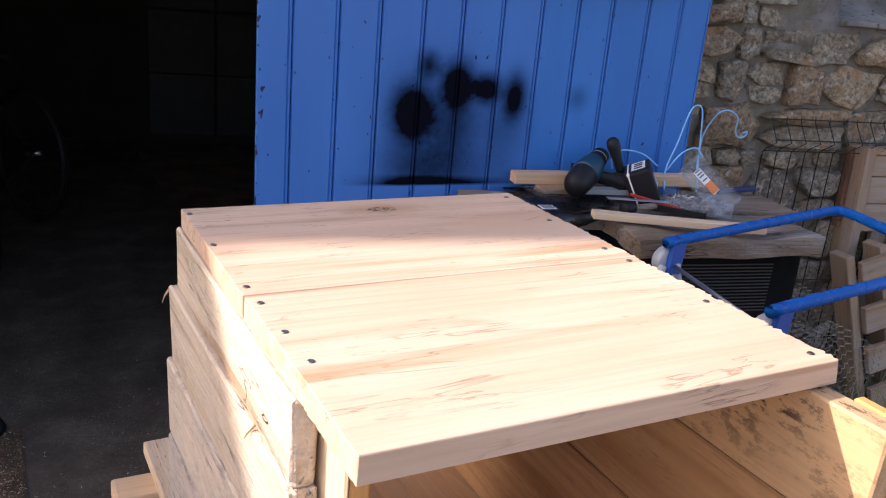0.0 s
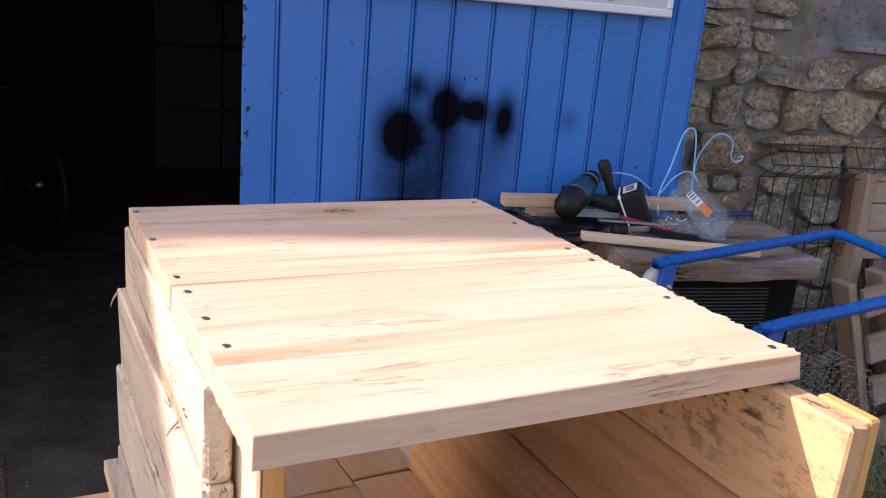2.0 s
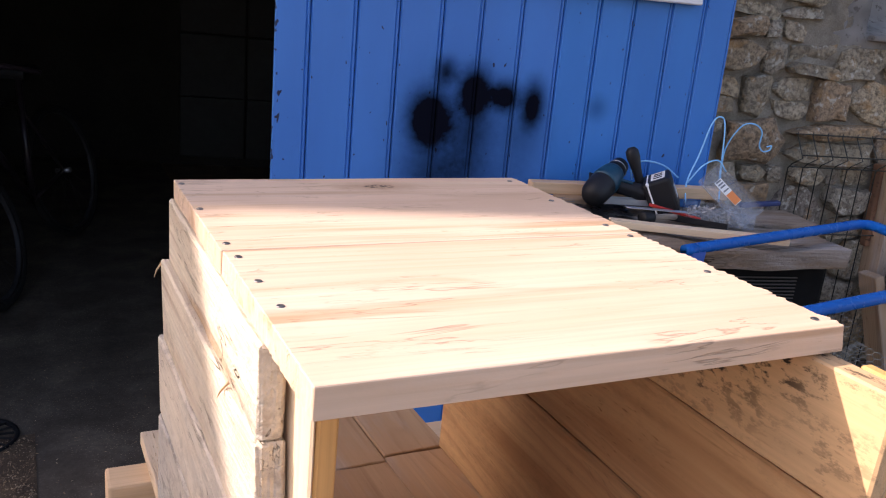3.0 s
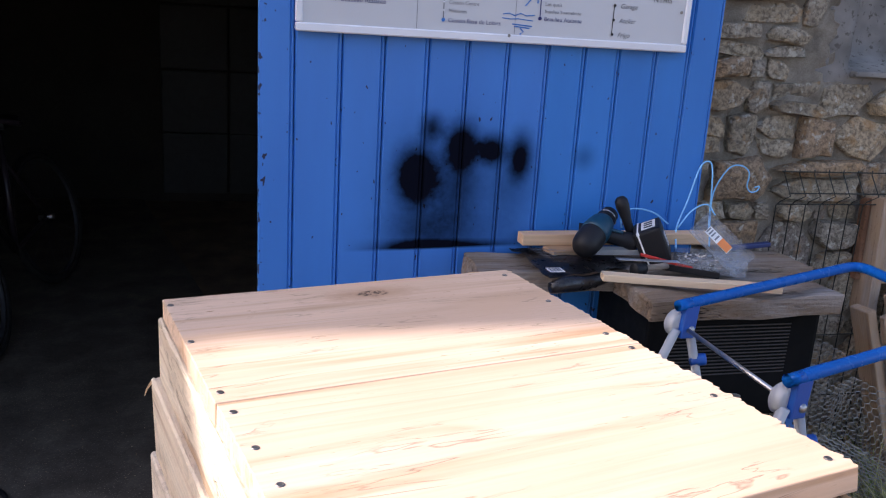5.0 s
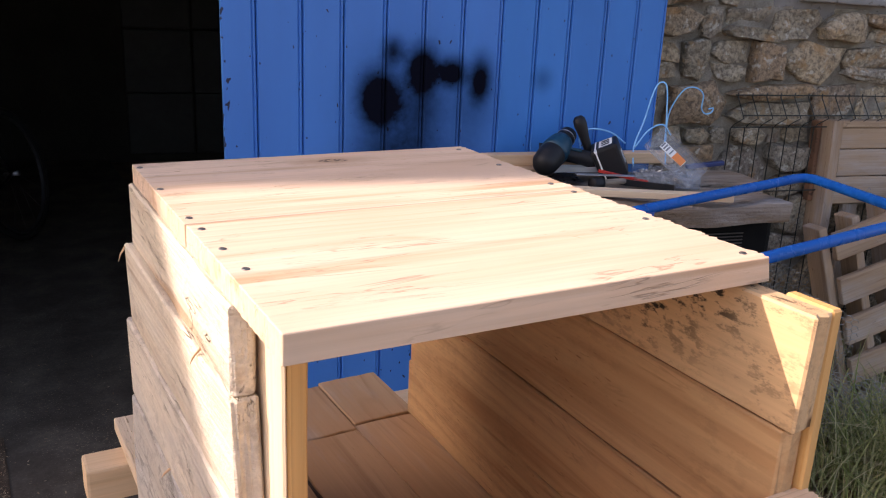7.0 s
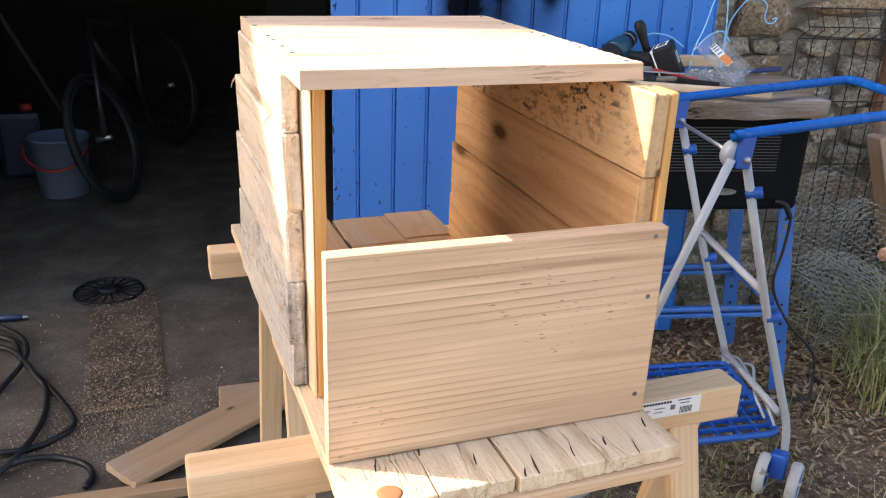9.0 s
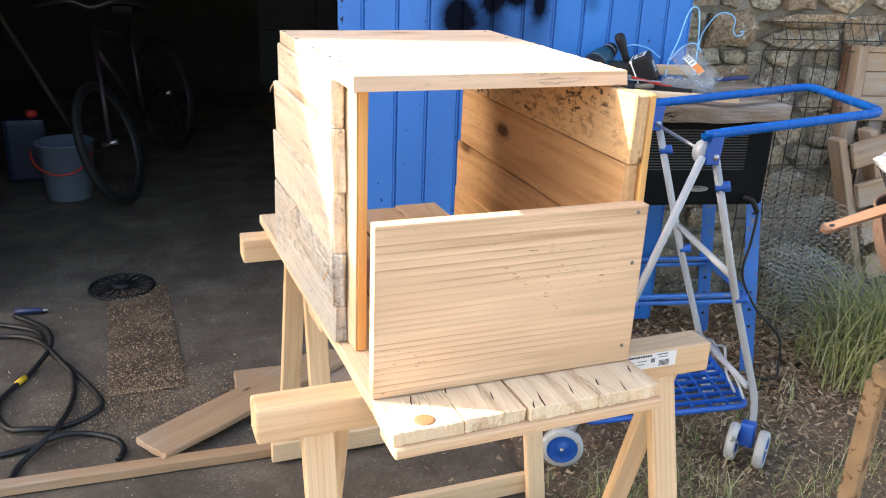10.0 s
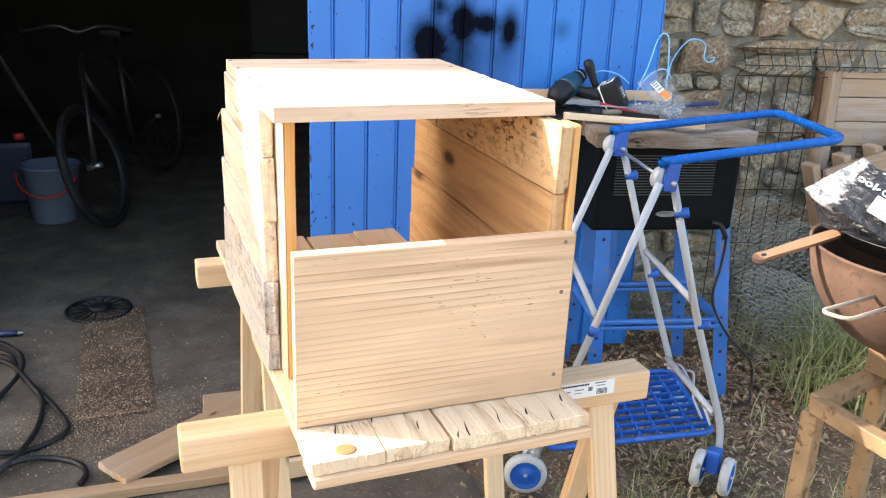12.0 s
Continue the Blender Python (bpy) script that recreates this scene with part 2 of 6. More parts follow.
PINE = wood("pine", (0.74, 0.50, 0.31), (0.46, 0.24, 0.11), contrast=0.4, knots=0.06)
PINE_LID = wood("pine_lid", (0.78, 0.58, 0.43), (0.45, 0.25, 0.12), contrast=0.5, knots=0.03, rings=11.0, twist=4.2, lo=0.0, streak=0.85, ticks=1.0, long=0.055, blotch_amt=1.0, cracks=0.5, bump=0.6)
PINE_FRONT = wood("pine_front", (0.84, 0.59, 0.385), (0.28, 0.125, 0.05), contrast=1.0, knots=0.045, rings=50.0, twist=2.6, lo=0.12, streak=0.75, long=0.03, ticks=1.0, blotch_amt=1.0, bump=0.6)
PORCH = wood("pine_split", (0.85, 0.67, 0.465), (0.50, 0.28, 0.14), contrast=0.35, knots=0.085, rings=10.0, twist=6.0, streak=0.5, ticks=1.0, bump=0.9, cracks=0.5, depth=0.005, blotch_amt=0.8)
PINE_GREY = wood("pine_weathered", (0.78, 0.67, 0.54), (0.40, 0.29, 0.20), rings=8.0, ticks=1.0, grey=0.5, grey_col=(0.62, 0.56, 0.49), knots=0.07, bump=1.0, cracks=0.55, depth=0.006, specks=0.25, contrast=0.5, streak=0.6)
PINE_PALE = wood("pine_sawn_pale", (0.80, 0.69, 0.54), (0.44, 0.27, 0.15), rings=8.0, grey=0.3, grey_col=(0.60, 0.53, 0.45), knots=0.10, streak=0.95, bump=1.0, contrast=0.6, ticks=1.0, cracks=0.55, depth=0.006, specks=0.2, blotch_amt=1.0)
PINE_GREYER = wood("pine_grey", (0.66, 0.58, 0.49), (0.32, 0.25, 0.19), rings=8.0, grey=0.65, grey_col=(0.51, 0.47, 0.425), knots=0.07, bump=1.0, cracks=0.6, depth=0.006, specks=0.4, contrast=0.5, streak=0.6)
PINE_SPECK = wood("pine_mouldy", (0.66, 0.43, 0.235), (0.42, 0.21, 0.09), contrast=0.45, knots=0.05, rings=10.0, specks=1.0, streak=0.5)
PINE_IN = wood("pine_inner", (0.60, 0.365, 0.185), (0.34, 0.155, 0.06), contrast=0.6, knots=0.10, rings=16.0, twist=3.0, streak=0.7, blotch_amt=0.8, ticks=1.0, specks=0.12, cracks=0.3)
PINE_FLOOR_SHADED = wood("pine_used_shaded", (0.52, 0.32, 0.17), (0.27, 0.125, 0.05), grey=0.25, grey_col=(0.36, 0.28, 0.21), knots=0.11, rings=10.0, streak=0.8, blotch_amt=0.9)
BATTEN_PALE = wood("pale_batten", (0.78, 0.61, 0.42), (0.55, 0.34, 0.17), contrast=0.4, knots=0.0, rings=40.0)
BATTEN = wood("larch_batten", (0.72, 0.40, 0.15), (0.54, 0.25, 0.07), contrast=0.45, knots=0.0, rings=40.0)
TRESTLE = wood("trestle_pine", (0.80, 0.56, 0.345), (0.54, 0.30, 0.13), contrast=0.5, knots=0.06, rings=26.0, streak=0.5)
OLD = wood("old_slab", (0.27, 0.20, 0.14), (0.075, 0.048, 0.031), grey=0.5, grey_col=(0.31, 0.265, 0.225), contrast=0.95, knots=0.05, rings=16.0, bump=1.0, rough=0.85, cracks=1.0, depth=0.012)
SCRAP = wood("scrap_pine", (0.45, 0.285, 0.165), (0.26, 0.145, 0.075), grey=0.3, grey_col=(0.36, 0.29, 0.23), knots=0.05)
PALLET = wood("pallet_wood", (0.40, 0.285, 0.19), (0.20, 0.125, 0.075), grey=0.5, grey_col=(0.33, 0.275, 0.225), knots=0.06, rough=0.8, streak=0.6, cracks=0.4)

def knotty(m, at, size):
    """A cluster of dark knot rings at one spot of a board."""
    nt = m.node_tree
    b = nt.nodes["Principled BSDF"]
    old = b.inputs["Base Color"].links[0].from_socket
    g = nt.nodes.new("ShaderNodeNewGeometry").outputs["Position"]
    q = nd(nt, "ShaderNodeMapping", {"Vector": g, "Location": tuple(-a / k for a, k in zip(at, size)), "Scale": tuple(1 / k for k in size)}).outputs[0]
    wob = noise_tex(nt, g, 60.0, 3.0)
    ln = nt.nodes.new("ShaderNodeVectorMath")
    ln.operation = "LENGTH"
    nt.links.new(q, ln.inputs[0])
    d = math2(nt, "ADD", ln.outputs["Value"], math2(nt, "MULTIPLY", math2(nt, "SUBTRACT", wob, 0.5), 1.3))
    halo = ramp(nt, math2(nt, "MULTIPLY", d, 0.4), [(0.25, 0.55), (0.8, 0.0)])
    col = mix(nt, halo, old, (0.40, 0.21, 0.10))
    core = mix(nt, 1.0, ramp(nt, d, [(0.45, 1.0), (0.75, 0.0)]), ramp(nt, noise_tex(nt, g, 170.0, 2.0), [(0.42, 0.1), (0.6, 1.0)]), "MULTIPLY")
    nt.links.new(mix(nt, core, col, (0.07, 0.04, 0.025)), b.inputs["Base Color"])


knotty(PINE_LID, (0.459, 0.884, 1.2235), (0.034, 0.014, 0.02))
KNOT = plain("knot_wood", (0.30, 0.145, 0.065), 0.6, var=0.3, scale=90)
BARK = plain("bark", (0.055, 0.032, 0.02), 0.95, var=0.5, scale=120, bump=0.8)
SCREW = plain("screw_steel", (0.22, 0.21, 0.20), 0.4, 0.9, bump=0)
TUBE_GREY = plain("grey_tube", (0.42, 0.44, 0.46), 0.38, 0.1, var=0.08)
BLUE_PLASTIC = plain("blue_plastic", (0.006, 0.095, 0.42), 0.35, var=0.12)
BLUE_TUBE = plain("blue_tube", (0.0003, 0.105, 0.42), 0.26, var=0.1, scale=20, spec=0.12)
BLUE_STEEL = plain("blue_steel", (0.03, 0.16, 0.50), 0.4, 0.15, wear=((0.18, 0.17, 0.17), 0.22))
WHEEL_GREY = plain("grey_rubber", (0.46, 0.46, 0.45), 0.6, var=0.12, wear=((0.22, 0.2, 0.17), 0.2))
BLACK = plain("black_plastic", (0.012, 0.012, 0.014), 0.5, var=0.2, spec=0.3)
BLACK_SATIN = plain("black_housing", (0.005, 0.006, 0.007), 0.7, var=0.3, bump=0.08, spec=0.08)
TEAL = plain("teal_plastic", (0.005, 0.050, 0.085), 0.4)
STEEL = plain("steel", (0.45, 0.45, 0.45), 0.35, 0.9)
ALU = plain("aluminium", (0.55, 0.56, 0.57), 0.38, 0.8, var=0.08)
GALV = plain("galvanised_wire", (0.27, 0.27, 0.26), 0.5, 0.4)
FENCE = plain("fence_wire", (0.030, 0.035, 0.032), 0.55, 0.3)
RUST = plain("rusty_steel", (0.20, 0.10, 0.055), 0.85, 0.1, var=0.35, scale=70, bump=0.4, wear=((0.10, 0.05, 0.03), 0.3))
RUST_OCHRE = plain("flaking_paint", (0.26, 0.165, 0.088), 0.8, 0.0, var=0.4, scale=55, bump=0.5, wear=((0.13, 0.07, 0.03), 0.35))
WHITE = plain("white_label", (0.80, 0.80, 0.78), 0.5, var=0.03, bump=0)
INK = plain("black_ink", (0.012, 0.012, 0.014), 0.6, var=0.0, bump=0)
INK_BLUE = plain("blue_ink", (0.015, 0.16, 0.50), 0.6, var=0.0, bump=0)
INK_NAVY = plain("navy_ink", (0.015, 0.02, 0.13), 0.6, var=0.0, bump=0)
INK_GREY = plain("grey_ink", (0.16, 0.17, 0.19), 0.6, var=0.0, bump=0)
RED = plain("red_paint", (0.50, 0.035, 0.025), 0.4)
ORANGE = plain("orange_label", (0.75, 0.23, 0.06), 0.5, bump=0)
CORD = plain("light_blue_cord", (0.20, 0.52, 0.82), 0.55, bump=0)
CABLE = plain("black_cable", (0.010, 0.010, 0.011), 0.5, bump=0)
BUCKET = plain("pale_bucket", (0.13, 0.165, 0.23), 0.45, var=0.12, scale=25)
# pale door set near black: the barn's dimness is in this colour
DIMMED_PANEL = plain("dimmed_door_paint", (0.019, 0.021, 0.024), 0.6, var=0.2, scale=20)
RUBBER = plain("tyre", (0.012, 0.012, 0.012), 0.75)
BOARD_GREY = plain("sign_print", (0.52, 0.54, 0.57), 0.35, var=0.04, scale=10, bump=0)
FRAME_WHITE = plain("sign_frame", (0.72, 0.74, 0.78), 0.4, var=0.05, scale=20)
COPPER_WOOD = wood("handle_wood", (0.27, 0.15, 0.095), (0.17, 0.085, 0.05), contrast=0.4, knots=0.0)
CEMENT = plain("cement_render", (0.21, 0.205, 0.195), 0.95, var=0.4, scale=45, bump=1.0, wear=((0.10, 0.095, 0.085), 0.3))


def clear_plastic():
    m, nt, b = blank("clear_plastic", 0.12)
    out = nt.nodes["Material Output"]
    t = nd(nt, "ShaderNodeBsdfTransparent", {"Color": (0.93, 0.95, 0.97, 1)})
    b.inputs["Base Color"].default_value = (0.55, 0.58, 0.62, 1)
    n = noise_tex(nt, coords(nt), 60.0)
    s = nd(nt, "ShaderNodeMixShader", {0: ramp(nt, n, [(0.3, 0.07), (0.75, 0.22)])})
    nt.links.new(t.outputs[0], s.inputs[1])
    nt.links.new(b.outputs[0], s.inputs[2])
    nt.links.new(s.outputs[0], out.inputs["Surface"])
    return m


CLEAR = clear_plastic()


def door_paint():
    """Blue gloss paint with chips, dust and the black overspray of something once sprayed against it."""
    m, nt, b = blank("blue_door_paint", 0.42)
    g = nt.nodes.new("ShaderNodeNewGeometry").outputs["Position"]
    inv = FACE.inverted()
    mp = nd(nt, "ShaderNodeMapping", {"Vector": g, "Rotation": (0, 0, radians(12)), "Location": tuple(inv.translation)})
    p = mp.outputs[0]
    broad = noise_tex(nt, nd(nt, "ShaderNodeMapping", {"Vector": p, "Scale": (6, 6, 1.2)}).outputs[0], 1.0, 4.0)
    col = mix(nt, ramp(nt, broad, [(0.35, 0.0), (0.7, 1.0)]), (0.010, 0.162, 0.52), (0.022, 0.215, 0.63))
    oi = nt.nodes.new("ShaderNodeObjectInfo").outputs["Random"]
    col = mix(nt, 0.25, col, ramp(nt, oi, [(0.0, (0.010, 0.130, 0.45)), (1.0, (0.036, 0.205, 0.58))]))
    # reflected light on the left boards is put into the paint as paler blue
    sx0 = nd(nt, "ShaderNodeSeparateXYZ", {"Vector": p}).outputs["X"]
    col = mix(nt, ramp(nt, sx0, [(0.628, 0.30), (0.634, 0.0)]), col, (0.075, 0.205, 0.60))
    fine = noise_tex(nt, p, 260.0, 3.0)
    chips = noise_tex(nt, nd(nt, "ShaderNodeMapping", {"Vector": p, "Scale": (75, 75, 48)}).outputs[0], 1.0, 2.0, 0.4)
    zone = noise_tex(nt, p, 7.0, 2.0)
    low = nd(nt, "ShaderNodeSeparateXYZ", {"Vector": p})
    more = nd(nt, "ShaderNodeMapRange", {"Value": low.outputs["Z"], "From Min": 1.0, "From Max": 0.4, "To Min": 0.0, "To Max": 0.035}).outputs[0]
    worn = nd(nt, "ShaderNodeMapRange", {"Value": low.outputs["X"], "From Min": -0.062, "From Max": -0.088, "To Min": 0.0, "To Max": 0.13}).outputs[0]
    c = math2(nt, "ADD", math2(nt, "ADD", chips, worn), math2(nt, "ADD", math2(nt, "MULTIPLY", zone, 0.05), more))
    col = mix(nt, ramp(nt, c, [(0.752, 0.0), (0.762, 1.0)]), col, (0.012, 0.016, 0.05))
    # overspray: soft round spots, a haze between them and a bar with a sharp lower edge
    edge = noise_tex(nt, p, 55.0, 3.0)
    total = None
    for e, z, re, rz, k in ((0.302, 1.162, 0.053, 0.066, 1.0), (0.300, 1.12, 0.095, 0.14, 0.28), (0.310, 1.03, 0.070, 0.11, 0.34), (0.416, 1.236, 0.042, 0.054, 0.90), (0.420, 1.17, 0.050, 0.11, 0.40), (0.410, 1.06, 0.060, 0.12, 0.32), (0.497, 1.224, 0.034, 0.037, 1.0), (0.576, 1.210, 0.030, 0.058, 0.88), (0.568, 1.13, 0.055, 0.10, 0.36), (0.500, 1.12, 0.055, 0.12, 0.20), (0.337, 1.276, 0.029, 0.033, 0.80), (0.753, 1.208, 0.028, 0.030, 0.42), (0.40, 0.99, 0.18, 0.06, 0.34), (0.43, 1.13, 0.19, 0.17, 0.20)):
        q = nd(nt, "ShaderNodeMapping", {"Vector": p, "Location": (-e / re, 0, -z / rz), "Scale": (1 / re, 0, 1 / rz)})
        ln = nt.nodes.new("ShaderNodeVectorMath")
        ln.operation = "LENGTH"
        nt.links.new(q.outputs[0], ln.inputs[0])
        d = math2(nt, "ADD", ln.outputs["Value"], math2(nt, "MULTIPLY", math2(nt, "SUBTRACT", edge, 0.5), 0.22))
        s = nd(nt, "ShaderNodeMapRange", {"Value": d, "From Min": 1.8, "From Max": 0.0, "To Min": 0.0, "To Max": k})
        s.interpolation_type = "SMOOTHSTEP"
        total = s.outputs[0] if total is None else math2(nt, "ADD", total, s.outputs[0])
    sx, sz = low.outputs["X"], low.outputs["Z"]
    bar_z = nd(nt, "ShaderNodeMapRange", {"Value": sz, "From Min": 0.992, "From Max": 0.962, "To Min": 0.0, "To Max": 0.9}).outputs[0]
    bar_a = nd(nt, "ShaderNodeMapRange", {"Value": sx, "From Min": 0.12, "From Max": 0.27}).outputs[0]
    bar_b = nd(nt, "ShaderNodeMapRange", {"Value": sx, "From Min": 0.68, "From Max": 0.50}).outputs[0]
    total = math2(nt, "ADD", total, math2(nt, "MULTIPLY", bar_z, math2(nt, "MULTIPLY", bar_a, bar_b)))
    cut = nd(nt, "ShaderNodeMapRange", {"Value": math2(nt, "ADD", sz, math2(nt, "MULTIPLY", sx, -0.03)), "From Min": 0.949, "From Max": 0.957}).outputs[0]
    total = math2(nt, "MULTIPLY", math2(nt, "MULTIPLY", total, 0.97), cut, True)
    col = mix(nt, total, col, (0.005, 0.006, 0.012))
    nt.links.new(col, b.inputs["Base Color"])
    nt.links.new(mix(nt, total, ramp(nt, broad, [(0.3, 0.36), (0.7, 0.52)]), (0.85, 0.85, 0.85)), b.inputs["Roughness"])
    nt.links.new(math2(nt, "MULTIPLY", math2(nt, "SUBTRACT", 1.0, total), 0.42), b.inputs["Specular IOR Level"])
    relief(nt, b, mix(nt, 0.3, broad, fine), 0.12, 0.002)
    return m


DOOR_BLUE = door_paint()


def stone_mat():
    m, nt, b = blank("field_stone", 0.9)
    oi = nt.nodes.new("ShaderNodeObjectInfo").outputs["Random"]
    p = coords(nt)
    a = noise_tex(nt, p, 9.0, 5.0, 0.65)
    f = noise_tex(nt, p, 70.0, 5.0, 0.7)
    base = ramp(nt, oi, [(0.0, (0.34, 0.285, 0.20)), (0.25, (0.58, 0.50, 0.36)), (0.5, (0.42, 0.385, 0.32)), (0.7, (0.64, 0.53, 0.36)), (0.85, (0.52, 0.35, 0.20)), (1.0, (0.28, 0.255, 0.225))])
    col = mix(nt, ramp(nt, a, [(0.35, 0.0), (0.65, 0.8)]), base, mix(nt, 0.5, base, (0.16, 0.138, 0.115)))
    col = mix(nt, ramp(nt, f, [(0.38, 0.75), (0.58, 0.0)]), col, (0.075, 0.062, 0.048))
    rusty = noise_tex(nt, p, 14.0, 4.0, 0.6)
    col = mix(nt, ramp(nt, rusty, [(0.57, 0.0), (0.68, 0.7)]), col, (0.42, 0.25, 0.11))
    lich = noise_tex(nt, p, 38.0, 3.0, 0.6)
    col = mix(nt, ramp(nt, lich, [(0.58, 0.0), (0.66, 0.75)]), col, (0.58, 0.56, 0.48))
    nt.links.new(col, b.inputs["Base Color"])
    big = noise_tex(nt, p, 22.0, 5.0, 0.7)
    relief(nt, b, mix(nt, 0.5, big, f), 1.0, 0.03)
    return m


STONE = stone_mat()


def earthy(name, cols, scale=6.0, bump=0.5, rough=0.95, speck=None, depth=0.01):
    m, nt, b = blank(name, rough)
    p = coords(nt, shuffle=False)
    a = noise_tex(nt, p, scale, 6.0, 0.6, 0.3)
    f = noise_tex(nt, p, scale * 14, 5.0, 0.7)
    col = ramp(nt, a, [(0.25 + 0.5 * i / (len(cols) - 1), c) for i, c in enumerate(cols)])
    col = mix(nt, 0.5, col, ramp(nt, f, [(0.3, 0.45), (0.7, 1.25)]), "MULTIPLY")
    if speck:
        s = noise_tex(nt, p, scale * 34, 2.0, 0.5)
        z = noise_tex(nt, p, scale * 0.5, 2.0)
        col = mix(nt, math2(nt, "MULTIPLY", ramp(nt, s, [(0.63, 0.0), (0.67, 1.0)]), ramp(nt, z, [(0.4, 0.1), (0.65, 0.9)])), col, speck)
    nt.links.new(col, b.inputs["Base Color"])
    relief(nt, b, mix(nt, 0.5, a, f), bump, depth)
    return m


CONCRETE = earthy("stained_concrete", [(0.050, 0.038, 0.027), (0.105, 0.082, 0.060), (0.19, 0.152, 0.112)], 4.5, 0.5, 0.85, (0.33, 0.26, 0.18), 0.005)
DIRT = earthy("trodden_earth", [(0.10, 0.064, 0.040), (0.185, 0.125, 0.078), (0.29, 0.205, 0.13)], 5.0, 0.9, 0.95, (0.42, 0.31, 0.19), 0.014)
MORTAR = earthy("lime_mortar", [(0.27, 0.235, 0.185), (0.44, 0.395, 0.32), (0.60, 0.55, 0.46)], 16.0, 1.0, 0.95, None, 0.04)
# inner walls near black, the dimness of the barn put into the plaster
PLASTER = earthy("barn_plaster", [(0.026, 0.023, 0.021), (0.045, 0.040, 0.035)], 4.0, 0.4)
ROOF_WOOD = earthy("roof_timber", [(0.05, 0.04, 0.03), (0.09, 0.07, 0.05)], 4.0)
SHAVED_DIRT = earthy("earth_with_shavings", [(0.05, 0.033, 0.021), (0.095, 0.062, 0.038), (0.19, 0.125, 0.075)], 9.0, 0.9, 0.95, (0.44, 0.32, 0.20), 0.012)


def scatter_mat(name, cols, rough=0.8, trans=0.0):
    """Colour by loose piece."""
    m, nt, b = blank(name, rough)
    r = nt.nodes.new("ShaderNodeNewGeometry").outputs["Random Per Island"]
    col = ramp(nt, r, [(i / (len(cols) - 1), c) for i, c in enumerate(cols)])
    nt.links.new(col, b.inputs["Base Color"])
    if trans:
        out = nt.nodes["Material Output"]
        t = nd(nt, "ShaderNodeBsdfTranslucent", {"Color": col})
        s = nd(nt, "ShaderNodeMixShader", {0: trans, 1: b.outputs[0], 2: t.outputs[0]})
        nt.links.new(s.outputs[0], out.inputs["Surface"])
    return m


GRASS = scatter_mat("grass", [(0.11, 0.155, 0.04), (0.24, 0.28, 0.085), (0.44, 0.42, 0.19), (0.15, 0.20, 0.055), (0.60, 0.52, 0.33), (0.28, 0.31, 0.11)], 0.6, 0.35)
CHIP = scatter_mat("wood_chip", [(0.40, 0.26, 0.14), (0.16, 0.10, 0.06), (0.30, 0.19, 0.105), (0.62, 0.47, 0.30), (0.10, 0.065, 0.042), (0.24, 0.15, 0.09), (0.46, 0.31, 0.17)])
LEAF = scatter_mat("dry_leaf", [(0.20, 0.115, 0.06), (0.34, 0.22, 0.12), (0.12, 0.07, 0.04), (0.44, 0.33, 0.21), (0.16, 0.095, 0.055)])

# ---------------------------------------------------------------- setting
def slab(name, x0, x1, y0, y1, z0, z1, material, label, category, base=FACE, kind="structure"):
    bm = bmesh.new()
    bmesh.ops.create_cube(bm, size=1.0)
    bmesh.ops.scale(bm, verts=bm.verts, vec=(x1 - x0, y1 - y0, z1 - z0))
    return solo(name, bm, material, label, category, base @ Matrix.Translation(((x0 + x1) / 2, (y0 + y1) / 2, (z0 + z1) / 2)), kind=kind)


def ground_sheet():
    """Earth: fine and uneven near the barn front, coarse out to the horizon."""
    bm = bmesh.new()
    line = [-300, -60, -15, -5] + [-2 + 0.08 * i for i in range(76)] + [6, 15, 60, 300]
    grid = [[bm.verts.new((x, y, -0.012 + (0.012 * noise.noise(Vector((x * 5, y * 5, 0))) if abs(x) < 5 and abs(y) < 5 else 0))) for x in line] for y in line]
    for j in range(len(line) - 1):
        for i in range(len(line) - 1):
            bm.faces.new((grid[j][i], grid[j][i + 1], grid[j + 1][i + 1], grid[j + 1][i]))
    return solo("ground", bm, DIRT, "brown trodden earth with shavings and litter", "ground", smooth=True, kind="structure")


ground_sheet()

# the concrete that runs from the yard into the barn; its long edge lies below the box
bm = bmesh.new()
edge = [(0.62, -1.6), (0.70, 0.0), (0.86, 0.75), (0.90, 1.15), (0.80, 1.5), (0.70, 1.80), (0.95, 2.15), (0.98, 9.0), (-4.0, 9.0), (-4.0, -1.6)]
top = [bm.verts.new((x, y, 0.006)) for x, y in edge]
low = [bm.verts.new((x, y, -0.12)) for x, y in edge]
bm.faces.new(top)
for i in range(len(edge)):
    j = (i + 1) % len(edge)
    bm.faces.new((top[i], low[i], low[j], top[j]))
floor = solo("floor", bm, CONCRETE, "grey stained concrete floor scattered with sawdust", "floor", kind="structure")

# barn: front wall with its wide opening, side and back walls, roof; an unseen taller gable is added to cast shade
# the opening's unseen left edge and top are kept tight to darken the inside
OPEN_L, OPEN_R, WALL_N, TOP = -1.60, 0.30, 0.25, 3.15
wall_front = thing("wall_front", "rough lime-mortared rubble stone wall", "wall", FACE @ Matrix.Translation((1.5, WALL_N, 0)), kind="structure")
for a, b, c, d in ((OPEN_R, 1.66, -0.1, TOP), (1.66, 2.34, -0.1, 1.43), (1.66, 2.34, 2.02, TOP), (2.34, 5.0, -0.1, TOP)):
    bm = bmesh.new()
    bmesh.ops.create_cube(bm, size=1.0)
    bmesh.ops.scale(bm, verts=bm.verts, vec=(b - a, 0.5, d - c))
    part("masonry", bm, MORTAR, wall_front, "", FACE @ Matrix.Translation(((a + b) / 2, WALL_N + 0.25, (c + d) / 2)))
